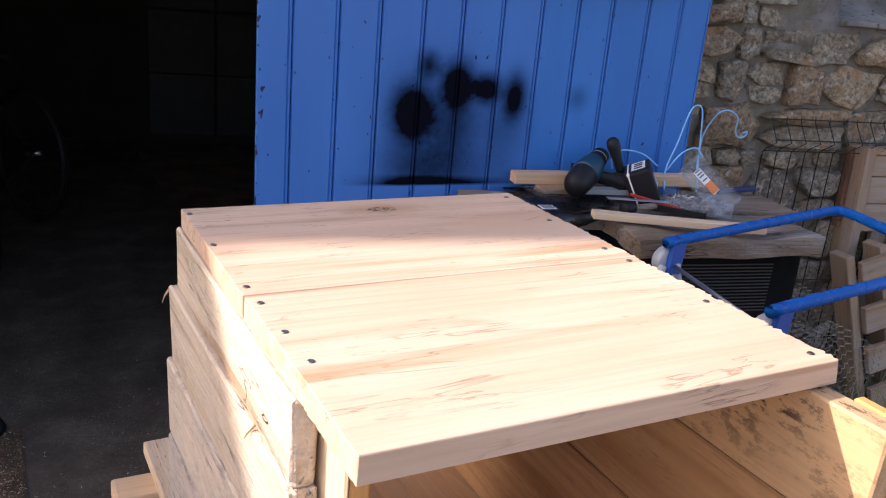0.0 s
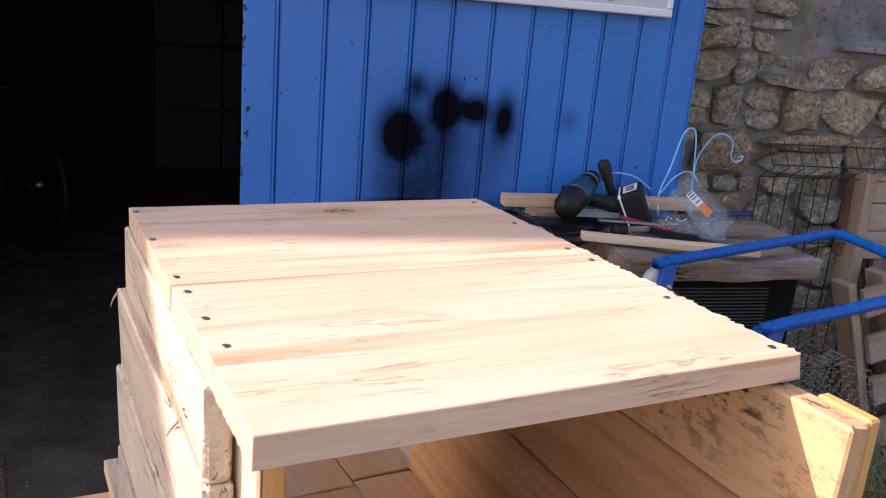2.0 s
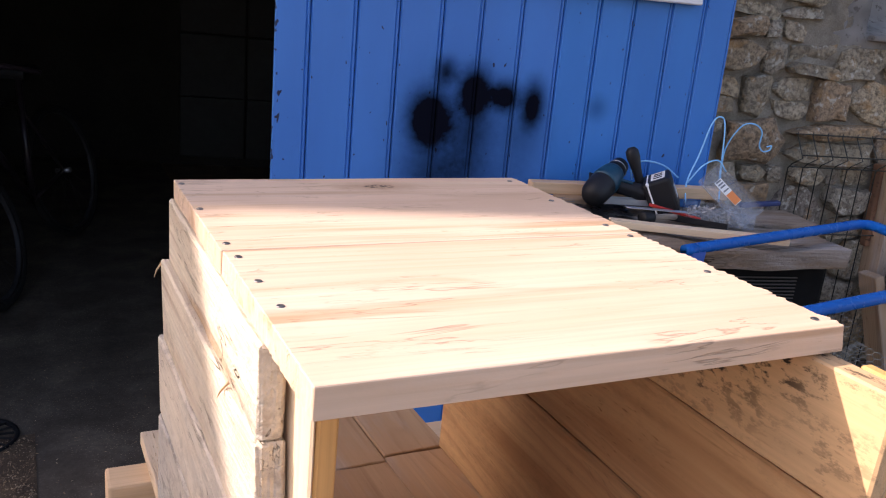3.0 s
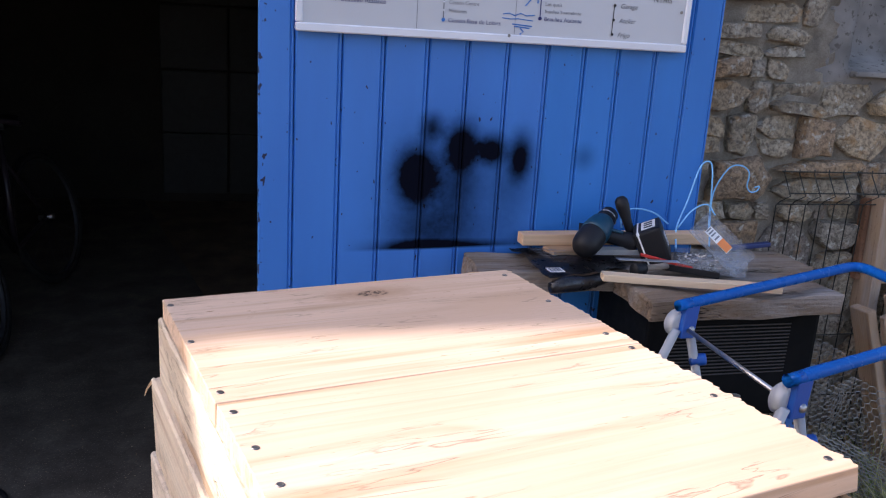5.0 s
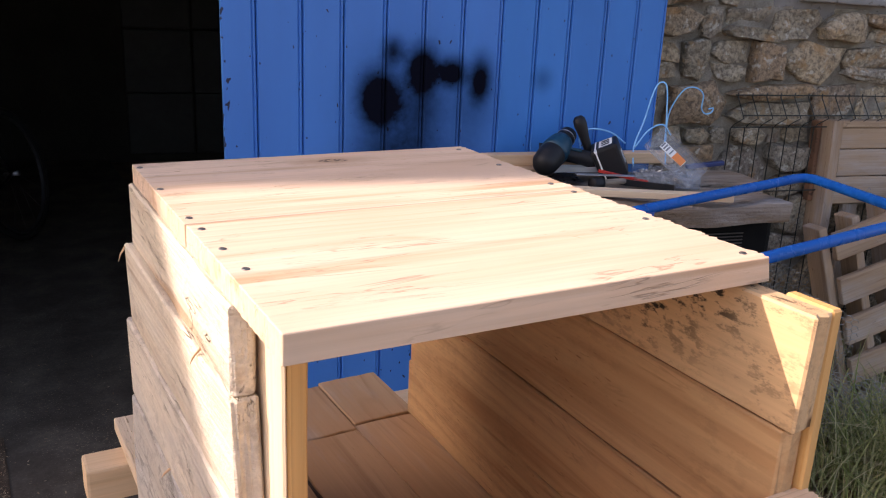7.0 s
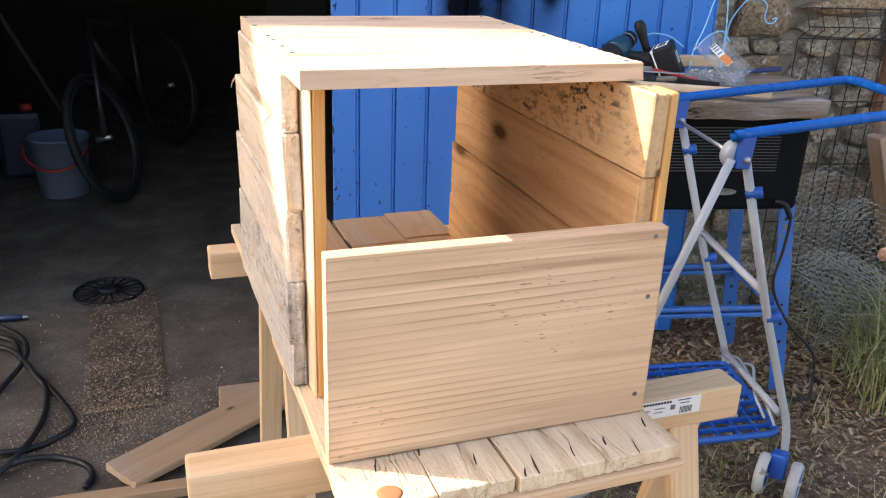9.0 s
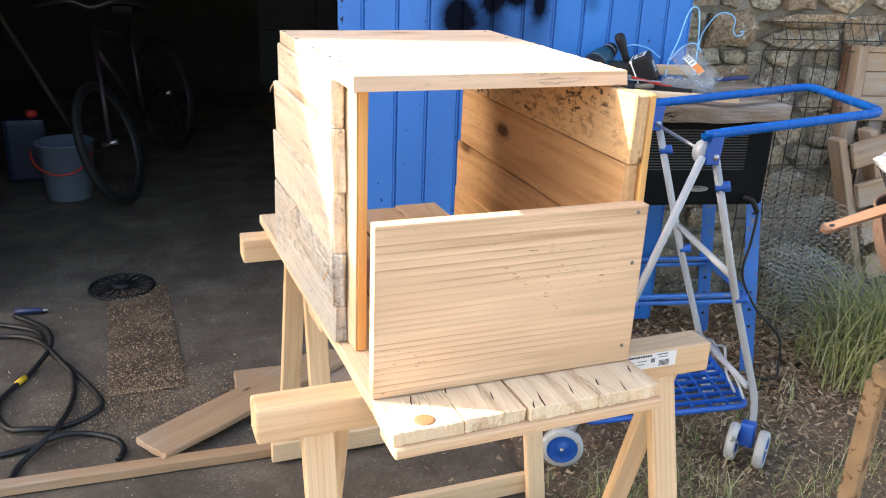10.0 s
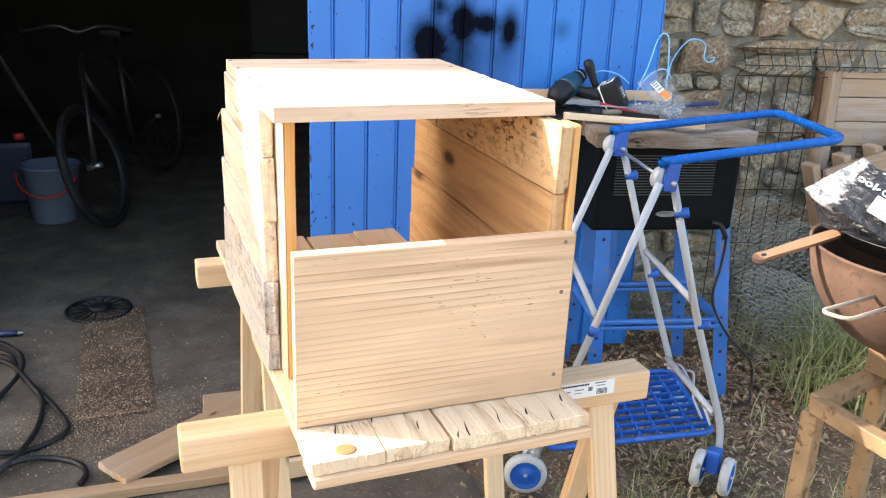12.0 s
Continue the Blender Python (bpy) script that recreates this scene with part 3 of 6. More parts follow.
slab("wall_front_far", -3.3, OPEN_L, WALL_N, WALL_N + 0.5, -0.1, TOP, MORTAR, "rough rubble stone wall beside the opening", "wall")
slab("lintel", OPEN_L, OPEN_R, WALL_N, WALL_N + 0.5, 2.0, TOP, MORTAR, "stone wall above the wide barn opening", "wall")
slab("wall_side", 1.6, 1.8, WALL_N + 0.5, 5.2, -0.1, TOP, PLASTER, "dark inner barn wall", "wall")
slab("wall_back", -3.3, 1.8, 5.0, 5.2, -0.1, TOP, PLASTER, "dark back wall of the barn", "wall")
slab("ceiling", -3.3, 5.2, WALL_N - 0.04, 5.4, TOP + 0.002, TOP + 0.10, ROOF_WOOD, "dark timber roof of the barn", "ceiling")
# unseen gable: this outline is shaped to throw the shadow edges on the box
bm = bmesh.new()
prof = [(-3.302, -0.1), (-3.302, 4.25), (-5.3, 5.38), (-6.32, 5.38), (-9.0, 6.65), (-13.0, 4.2), (-13.0, -0.1)]
front = [bm.verts.new((e, WALL_N, z)) for e, z in prof]
rear = [bm.verts.new((e, 6.0, z)) for e, z in prof]
bm.faces.new(front)
bm.faces.new(rear[::-1])
for i in range(len(prof)):
    j = (i + 1) % len(prof)
    bm.faces.new((front[i], rear[i], rear[j], front[j]))
solo("shade_gable", bm, MORTAR, "unseen stone gable added to cast shade on the box", "wall", FACE, kind="structure")


# ---------------------------------------------------------------- blue door
def door_leaf():
    door = thing("door_1", "open blue board door with black overspray and chipped paint", "door", FACE @ Matrix.Translation((0.5, 0, 0.04)), kind="structure")
    cuts = [-0.088, -0.004, 0.108, 0.211, 0.320, 0.421, 0.525, 0.630, 0.730, 0.825, 0.930, 1.025, 1.112]
    for a, b in zip(cuts, cuts[1:]):
        w, h = b - a, 2.16
        bm = bmesh.new()
        # a tongued board with a chamfer on one side and a small bead on the other
        prof = [(0, 0.022), (0, 0.006), (0.004, 0.0005), (w - 0.013, 0.0), (w - 0.010, 0.004), (w - 0.007, 0.0008), (w - 0.004, 0.0015), (w - 0.0015, 0.007), (w - 0.0015, 0.022)]
        lo = [bm.verts.new((x, y, 0.04)) for x, y in prof]
        hi = [bm.verts.new((x, y, 0.04 + h)) for x, y in prof]
        for i in range(len(prof)):
            j = (i + 1) % len(prof)
            bm.faces.new((lo[i], lo[j], hi[j], hi[i]))
        bm.faces.new(lo)
        bm.faces.new(hi[::-1])
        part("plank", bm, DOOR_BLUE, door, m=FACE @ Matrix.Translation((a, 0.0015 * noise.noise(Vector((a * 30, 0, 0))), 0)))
    for z in (0.35, 1.1, 1.9):
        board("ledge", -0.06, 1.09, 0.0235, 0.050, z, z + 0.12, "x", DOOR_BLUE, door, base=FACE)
    return door


door_leaf()


# ---------------------------------------------------------------- line map on the door
def words(text, size, e, z, material, parent, n=-0.0275, slant=0.0, align="LEFT"):
    cu = bpy.data.curves.new("lettering", "FONT")
    cu.body, cu.size, cu.shear, cu.align_x = text, size, slant, align
    tmp = bpy.data.objects.new("lettering", cu)
    me = bpy.data.meshes.new_from_object(tmp)
    me.name = "lettering"
    bpy.data.objects.remove(tmp)
    me.materials.clear()
    me.materials.append(material)
    ob = new("lettering", me)
    hang(ob, parent, FACE @ Matrix.Translation((e, n, z)) @ Matrix.Rotation(radians(90), 4, "X"))
    return ob


def strokes(name, lines, r, material, parent, n=-0.0272, label=""):
    for line in lines:
        bm = sweep(bmesh.new(), [(e, 0, z) for e, z in line], r, 4)
        bmesh.ops.scale(bm, verts=bm.verts, vec=(1, 0.25, 1))
        part(name, bm, material, parent, label, FACE @ Matrix.Translation((0, n, 0)))


def disc(e, z, r, material, parent, n=-0.0285, name="stop_dot"):
    bm = bmesh.new()
    bmesh.ops.create_cone(bm, cap_ends=True, segments=16, radius1=r, radius2=r, depth=0.001)
    return part(name, bm, material, parent, "", FACE @ Matrix.Translation((e, n, z)) @ Matrix.Rotation(radians(90), 4, "X"))


def line_map():
    s = thing("line_map", "framed grey bus line map fixed to the blue door", "sign", FACE @ Matrix.Translation((0.51, -0.012, 1.49)))
    z0, z1 = 1.497, 2.12
    board("panel", 0.006, 0.980, -0.026, -0.004, z0 + 0.01, z1 - 0.01, "x", BOARD_GREY, s, base=FACE, bevel=0.001)
    for name, a, b, c, d in (("frame_bar", -0.006, 0.994, z0 - 0.006, z0 + 0.014), ("frame_bar", -0.006, 0.994, z1 - 0.014, z1), ("frame_bar", -0.006, 0.010, z0 + 0.0145, z1 - 0.0145), ("frame_bar", 0.978, 0.994, z0 + 0.0145, z1 - 0.0145)):
        board(name, a, b, -0.031, -0.003, c, d, "x", FRAME_WHITE, s, base=FACE, bevel=0.003)
    words("Beaulieu Atalante", 0.0150, 0.096, 1.563, INK_NAVY, s)
    disc(0.084, 1.568, 0.0042, INK_NAVY, s)
    for e in (0.277, 0.522):
        strokes("fold_line", [[(e, 1.512), (e, 2.10)]], 0.0007, INK_GREY, s)
    for t, z, size, ink in (("Cesson Base de Loisirs", 1.531, 0.0142, INK_NAVY), ("M\u00e9tairies", 1.554, 0.0122, INK_GREY), ("Cesson Centre", 1.573, 0.0122, INK_GREY), ("Beaulieu Tournebride", 1.592, 0.0122, INK_GREY)):
        words(t, size, 0.353, z, ink, s)
    strokes("route_line", [[(0.341, 1.536), (0.341, 1.66)]], 0.0016, INK_GREY, s)
    disc(0.341, 1.536, 0.0045, INK_BLUE, s)
    for z in (1.558, 1.577, 1.597):
        disc(0.341, z, 0.0022, FRAME_WHITE, s, n=-0.0287)
    for t, z, size, ink in (("Beaulieu Atalante", 1.548, 0.0142, INK_NAVY), ("Beaulieu Tournebride", 1.567, 0.0110, INK_GREY), ("Les quais", 1.584, 0.0122, INK_GREY)):
        words(t, size, 0.596, z, ink, s)
    strokes("route_line", [[(0.585, 1.553), (0.585, 1.66)]], 0.0016, INK_NAVY, s)
    disc(0.585, 1.553, 0.0045, INK_NAVY, s)
    disc(0.592, 1.622, 0.016, INK_NAVY, s)
    # marker notes: a scrawled mark and an arrow in blue, a line with three stops in black
    strokes("marker_note", [[(0.490, 1.558), (0.505, 1.561), (0.52, 1.556), (0.535, 1.562), (0.55, 1.557), (0.572, 1.560)], [(0.488, 1.549), (0.51, 1.5475), (0.53, 1.549), (0.568, 1.546)]], 0.0016, INK_BLUE, s, label="blue marker scrawl")
    strokes("marker_note", [[(0.515, 1.536), (0.566, 1.533)], [(0.520, 1.531), (0.560, 1.528)], [(0.536, 1.527), (0.545, 1.519), (0.537, 1.514), (0.541, 1.506)], [(0.545, 1.580), (0.572, 1.612)], [(0.540, 1.597), (0.575, 1.615), (0.577, 1.588)]], 0.0020, INK_BLUE, s, label="blue marker arrow")
    strokes("marker_note", [[(0.780, 1.526), (0.780, 1.60)]], 0.0013, INK, s, label="black marker line")
    for t, z in (("Frigo", 1.520), ("Atelier", 1.555), ("Garage", 1.590)):
        words(t, 0.0165, 0.796, z, INK_GREY, s, slant=0.25)
        disc(0.781, z + 0.006, 0.0034, INK, s)
    words("NTAIS", 0.019, 0.885, 1.611, INK, s)
    for e, z in ((0.508, 1.508), (0.966, 1.590)):
        disc(e, z, 0.004, SCREW, s, n=-0.0305, name="screw")
    return s


line_map()

# ---------------------------------------------------------------- the wooden box on the trestles
SCREW_BM = lathe([(0.0, 0.0004), (0.0012, 0.0003), (0.0028, 0.0007), (0.0034, 0.0001), (0.0035, -0.002), (0.0, -0.002)], 12)
SCREW_ME = to_mesh("screw", SCREW_BM, SCREW)


def screw(at, parent, way=(0, 0, 1)):
    return part("screw", SCREW_ME, SCREW, parent, "", along(at, Vector(at) + Vector(way)))


def nest_box():
    b = thing("wooden_box", "open-fronted raw pine box with a sunlit lid, standing on two trestles", "box", (0.45, 0.6, 0.73))
    # floor boards, all turned a little against the lid, front ends ragged and split; a cleat below them
    skew = Matrix.Translation((0.45, 0.70, 0)) @ Matrix.Rotation(radians(1.3), 4, "Z") @ Matrix.Translation((-0.45, -0.70, 0))
    for i, (a, c, y1) in enumerate(((0.2345, 0.3415, 1.205), (0.3425, 0.4395, 1.185), (0.4450, 0.5625, 1.008), (0.5633, 0.672, 1.020))):
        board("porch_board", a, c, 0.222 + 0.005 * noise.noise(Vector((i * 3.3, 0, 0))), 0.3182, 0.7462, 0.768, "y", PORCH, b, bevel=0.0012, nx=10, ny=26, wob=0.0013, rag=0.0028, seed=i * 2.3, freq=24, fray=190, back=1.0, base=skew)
        # one board in two pieces: inner length browner, the box's shade in its colour
        board("floor_board", a, c, 0.3188, y1, 0.7462, 0.768, "y", PINE_FLOOR_SHADED if i else PORCH, b, bevel=0.0016, nx=12, ny=4, wob=0.0013, rag=0.002, seed=i * 2.3, freq=24, base=skew)
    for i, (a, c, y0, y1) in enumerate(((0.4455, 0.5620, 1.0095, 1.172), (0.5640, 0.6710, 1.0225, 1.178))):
        board("floor_board", a, c, y0, y1, 0.7462, 0.7685 + 0.002 * i, "y", PINE_FLOOR_SHADED, b, bevel=0.0016, nx=4, ny=8, wob=0.0012, rag=0.003, seed=77 + i, base=skew)
    # a strip of bark along one of the gaps
    bm = sweep(bmesh.new(), [(0.442 + 0.0025 * math.sin(k * 1.7), 0.34 + 0.042 * k, 0.7655 + 0.0018 * math.sin(k * 2.3)) for k in range(18)], [0.003 + 0.0014 * math.sin(k * 2.9) for k in range(18)], 6)
    part("bark", bm, BARK, b, "dark strip of bark", skew)
    # splits that run back from the front ends
    for x, y, l, w in ((0.345, 0.300, 0.024, 0.0014), (0.452, 0.222, 0.018, 0.0014), (0.470, 0.222, 0.040, 0.0016), (0.578, 0.250, 0.022, 0.0018), (0.610, 0.222, 0.03, 0.0010), (0.650, 0.270, 0.022, 0.0016), (0.405, 0.262, 0.03, 0.0012), (0.528, 0.240, 0.03, 0.0012), (0.285, 0.285, 0.025, 0.0012)):
        bm = sweep(bmesh.new(), [(x, y, 0.7683), (x + 0.002, y + l * 0.4, 0.7684), (x + 0.005, y + l * 0.75, 0.7684), (x + 0.007, y + l, 0.7683)], [w * 0.7, w, w * 0.6, 0.0002], 5)
        bmesh.ops.scale(bm, verts=bm.verts, vec=(1, 1, 0.25), space=Matrix.Translation((0, 0, -0.7683)))
        part("split", bm, BARK, b, "", skew)
    # the round knot cut across at the front
    part("knot", lathe([(0, 0.0006), (0.008, 0.0007), (0.014, 0.0004), (0.017, -0.001), (0, -0.001)], 24), KNOT, b, "round reddish knot", skew @ Matrix.Translation((0.288, 0.243, 0.7683)) @ Matrix.Diagonal((1, 0.9, 1, 1)), True)
    for i, (y0, y1) in enumerate(((0.214, 0.283), (0.62, 0.72))):
        board("cleat", 0.236, 0.676, y0, y1, 0.729, 0.7460, "x", PINE, b, bevel=0.0025, nx=6, wob=0.001, seed=i, base=skew)
    # left wall: five weathered planks of uneven thickness, spreading a little towards the back
    zs = [0.7695, 0.834, 0.925, 1.0265, 1.126, 1.2]
    for i, (z0, z1) in enumerate(zip(zs, zs[1:])):
        y0, y1 = (0.500, 0.498, 0.503, 0.502, 0.506)[i], (0.955, 0.952, 0.960, 0.946, 0.934)[i]
        front, rear = (0.2325, 0.2318, 0.2322, 0.2318, 0.2330)[i], (0.2190, 0.2200, 0.2220, 0.2243, 0.2312)[i]
        thick = (0.0225, 0.0225, 0.0220, 0.0225, 0.0205)[i]
        mid = (front + rear) / 2
        board("wall_plank", mid, mid + thick, y0, y1, z0 + 0.0003, z1 - 0.0003, "y", (PINE_GREYER, PINE_GREYER, PINE_GREY, PINE_PALE, PINE_PALE)[i], b, bevel=0.0024, nx=30, ny=4, wob=0.0016, rag=0.006, seed=i * 5.1 + 1, freq=15, tilt=Matrix.Rotation(math.atan2(front - rear, y1 - y0), 4, "Z") @ Matrix.Rotation(radians((-0.8, 0.6, -0.9, -1.1, -0.5)[i]), 4, "Y"))
    # splinters at the plank ends
    for i, (x, y, z, l) in enumerate(((0.2240, 0.944, 1.122, 0.020), (0.2265, 0.75, 0.93, 0.012), (0.2325, 0.535, 0.885, 0.022), (0.2315, 0.60, 1.13, 0.016))):
        bm = sweep(bmesh.new(), [(x, y, z), (x - 0.006, y + 0.002, z - l * 0.5), (x - 0.008, y + 0.006, z - l)], [0.0016, 0.0012, 0.0003], 4)
        part("splinter", bm, PINE, b)
    # right wall, also spreading towards the back
    zr = [0.769, 0.862, 0.970, 1.094, 1.2]
    for i, (z0, z1) in enumerate(zip(zr, zr[1:])):
        y0, y1 = (0.336, 0.334, 0.330, 0.322)[i], (1.030, 1.022, 1.010, 1.002)[i]
        mid = 0.6455 - (0.0, 0.001, 0.0, 0.001)[i]
        board("wall_plank", mid, mid + 0.024, y0, y1, z0 + 0.0008, z1 - 0.0008, "y", PINE_SPECK if i == 3 else PINE_IN, b, bevel=0.002, nx=12, ny=2, wob=0.0014, rag=0.006, seed=i * 3.7 + 20, tilt=Matrix.Rotation(radians(-0.9), 4, "Z"))
    board("batten", 0.6662, 0.6785, 0.324, 0.372, 0.775, 1.199, "z", BATTEN, b, "yellowish batten", nx=8, wob=0.0012, seed=8)
    # upright batten inside the left wall: sun on its side is put into a paler strip, its face is orange-brown
    board("batten", 0.2606, 0.2764, 0.4620, 0.526, 0.769, 1.2, "z", BATTEN, b, "orange-brown batten", nx=8, wob=0.0008, seed=5, tilt=Matrix.Rotation(radians(3.0), 4, "Z"))
    board("sawn_side", 0.2568, 0.2604, 0.4626, 0.526, 0.769, 1.2, "z", BATTEN_PALE, b, "sunlit side of the batten, the light put into its pale colour", nx=8, wob=0.0004, seed=3, tilt=Matrix.Rotation(radians(3.0), 4, "Z"))
    # lid: two wide boards with ragged right ends, with screws along both sides
    board("lid_board", 0.235, 0.669, 0.6572, 0.927, 1.2015, 1.2235, "x", PINE_LID, b, bevel=0.0007, nx=8, ny=90, wob=0.0003, rag=0.004, seed=31, fray=330, back=0.2)
    board("lid_board", 0.236, 0.667, 0.392, 0.6560, 1.2015, 1.2235, "x", PINE_LID, b, bevel=0.0007, nx=8, ny=90, wob=0.0003, rag=0.006, seed=44, fray=330, back=0.2)
    for x, y in ((0.240, 0.905), (0.241, 0.795), (0.243, 0.676), (0.245, 0.637), (0.247, 0.575), (0.250, 0.520), (0.652, 0.905), (0.650, 0.800), (0.650, 0.690), (0.651, 0.648), (0.649, 0.530), (0.652, 0.410)):
        screw((x, y, 1.2238), b)
    # front board, screwed to the right wall only
    board("front_board", 0.244, 0.675, 0.308, 0.330, 0.770, 1.036, "x", PINE_FRONT, b, bevel=0.0012, nx=8, ny=90, wob=0.0006, rag=0.004, seed=52, fray=330, back=0.2)
    for z in (1.024, 0.942, 0.799):
        screw((0.659, 0.3078, z), b, (0, -1, 0))
    return b


nest_box()


# ---------------------------------------------------------------- trestles
def trestle(y, x0, x1, top, label, flip=1, inset=(0.09, 0.095)):
    t = thing("trestle", label, "trestle", ((x0 + x1) / 2, y, 0), group="trestles under the box")
    board("beam", x0, x1, y - 0.028, y + 0.028, top - 0.056, top, "x", TRESTLE, t, bevel=0.005, nx=4)
    zb = top - 0.0565
    for x in (x0 + inset[0], x1 - inset[1]):
        for s in (-1, 1):
            stick("leg", (x + (0.004 if s * flip < 0 else 0.036), y + s * 0.012, zb), (x + (0.004 if s * flip < 0 else 0.03), y + s * 0.20, 0.003), 0.050, 0.022, TRESTLE, t, up=(0, 1, 0.2 * s), bevel=0.003)
    for s in (-1, 1):
        z = 0.045
        yy = y + s * (0.012 + 0.188 * (1 - z / zb) - 0.022)
        board("stretcher", x0 + 0.075, x1 - 0.09, yy - 0.009, yy + 0.009, z - 0.03, z + 0.03, "x", TRESTLE, t, bevel=0.003)
    return t


near = trestle(0.389, 0.082, 0.886, 0.7457, "new pine trestle with a printed sticker under the box front")
trestle(1.118, 0.168, 0.968, 0.7457, "plain pine trestle under the back of the box", -1, (0.122, 0.120))
# the sticker on the near beam
st = board("sticker", 0.708, 0.812, 0.3602, 0.3608, 0.714, 0.7425, "x", WHITE, near, "white printed price sticker", bevel=0)
for i in range(12):
    bm = bmesh.new()
    bmesh.ops.create_cone(bm, cap_ends=True, segments=8, radius1=0.0021, radius2=0.0021, depth=0.0004)
    part("print_dot", bm, INK, st, "", Matrix.Translation((0.706 + i * 0.0048, 0.3598, 0.7385)) @ Matrix.Rotation(radians(90), 4, "X"))
for x, z, w, h in ((0.713, 0.727, 0.012, 0.002), (0.733, 0.729, 0.018, 0.0015), (0.733, 0.723, 0.014, 0.0012), (0.760, 0.725, 0.008, 0.008), (0.772, 0.738, 0.022, 0.002), (0.775, 0.733, 0.018, 0.0015)):
    board("print_bar", x, x + w, 0.3597, 0.3601, z, z + h, "x", INK_GREY, st, bevel=0)
for i in range(9):
    board("print_bar", 0.777 + i * 0.0024, 0.7781 + i * 0.0024, 0.3597, 0.3601, 0.7165, 0.7275, "x", INK, st, bevel=0)


# ---------------------------------------------------------------- shopping trolley frame
def tube(name, pts, r, material, parent, label="", sides=10, closed=False):
    return part(name, sweep(bmesh.new(), pts, r, sides, closed), material, parent, label, smooth=True)


def caster(parent, at, spin, r=0.052, w=0.026):
    """A grey tyre on a blue hub, its axle along spin."""
    x = Vector((*spin, 0)).normalized()
    m = along(Vector(at) - x * w / 2, Vector(at) + x * w / 2)
    tyre = part("tyre", lathe([(r * 0.72, 0.0), (r * 0.9, -0.001), (r * 0.98, w * 0.2), (r, w * 0.5), (r * 0.98, w * 0.8), (r * 0.9, w + 0.001), (r * 0.72, w), (r * 0.72, w * 0.5), (r * 0.72, 0.0)], 36), WHEEL_GREY, parent, "grey rubber tyre", m, True)
    hub = part("hub", lathe([(0.0, 0.002), (r * 0.25, 0.002), (r * 0.3, 0.006), (r * 0.66, 0.004), (r * 0.715, 0.001), (r * 0.715, w - 0.001), (r * 0.66, w - 0.004), (r * 0.3, w - 0.006), (r * 0.25, w - 0.002), (0.0, w - 0.002)], 36), BLUE_PLASTIC, tyre, "blue plastic hub", m, True)
    part("axle_cap", lathe([(0.0, -0.0045), (0.004, -0.004), (0.006, 0.0), (0.006, w), (0.004, w + 0.004), (0.0, w + 0.0045)], 14), STEEL, hub, "steel axle cap", m, True)


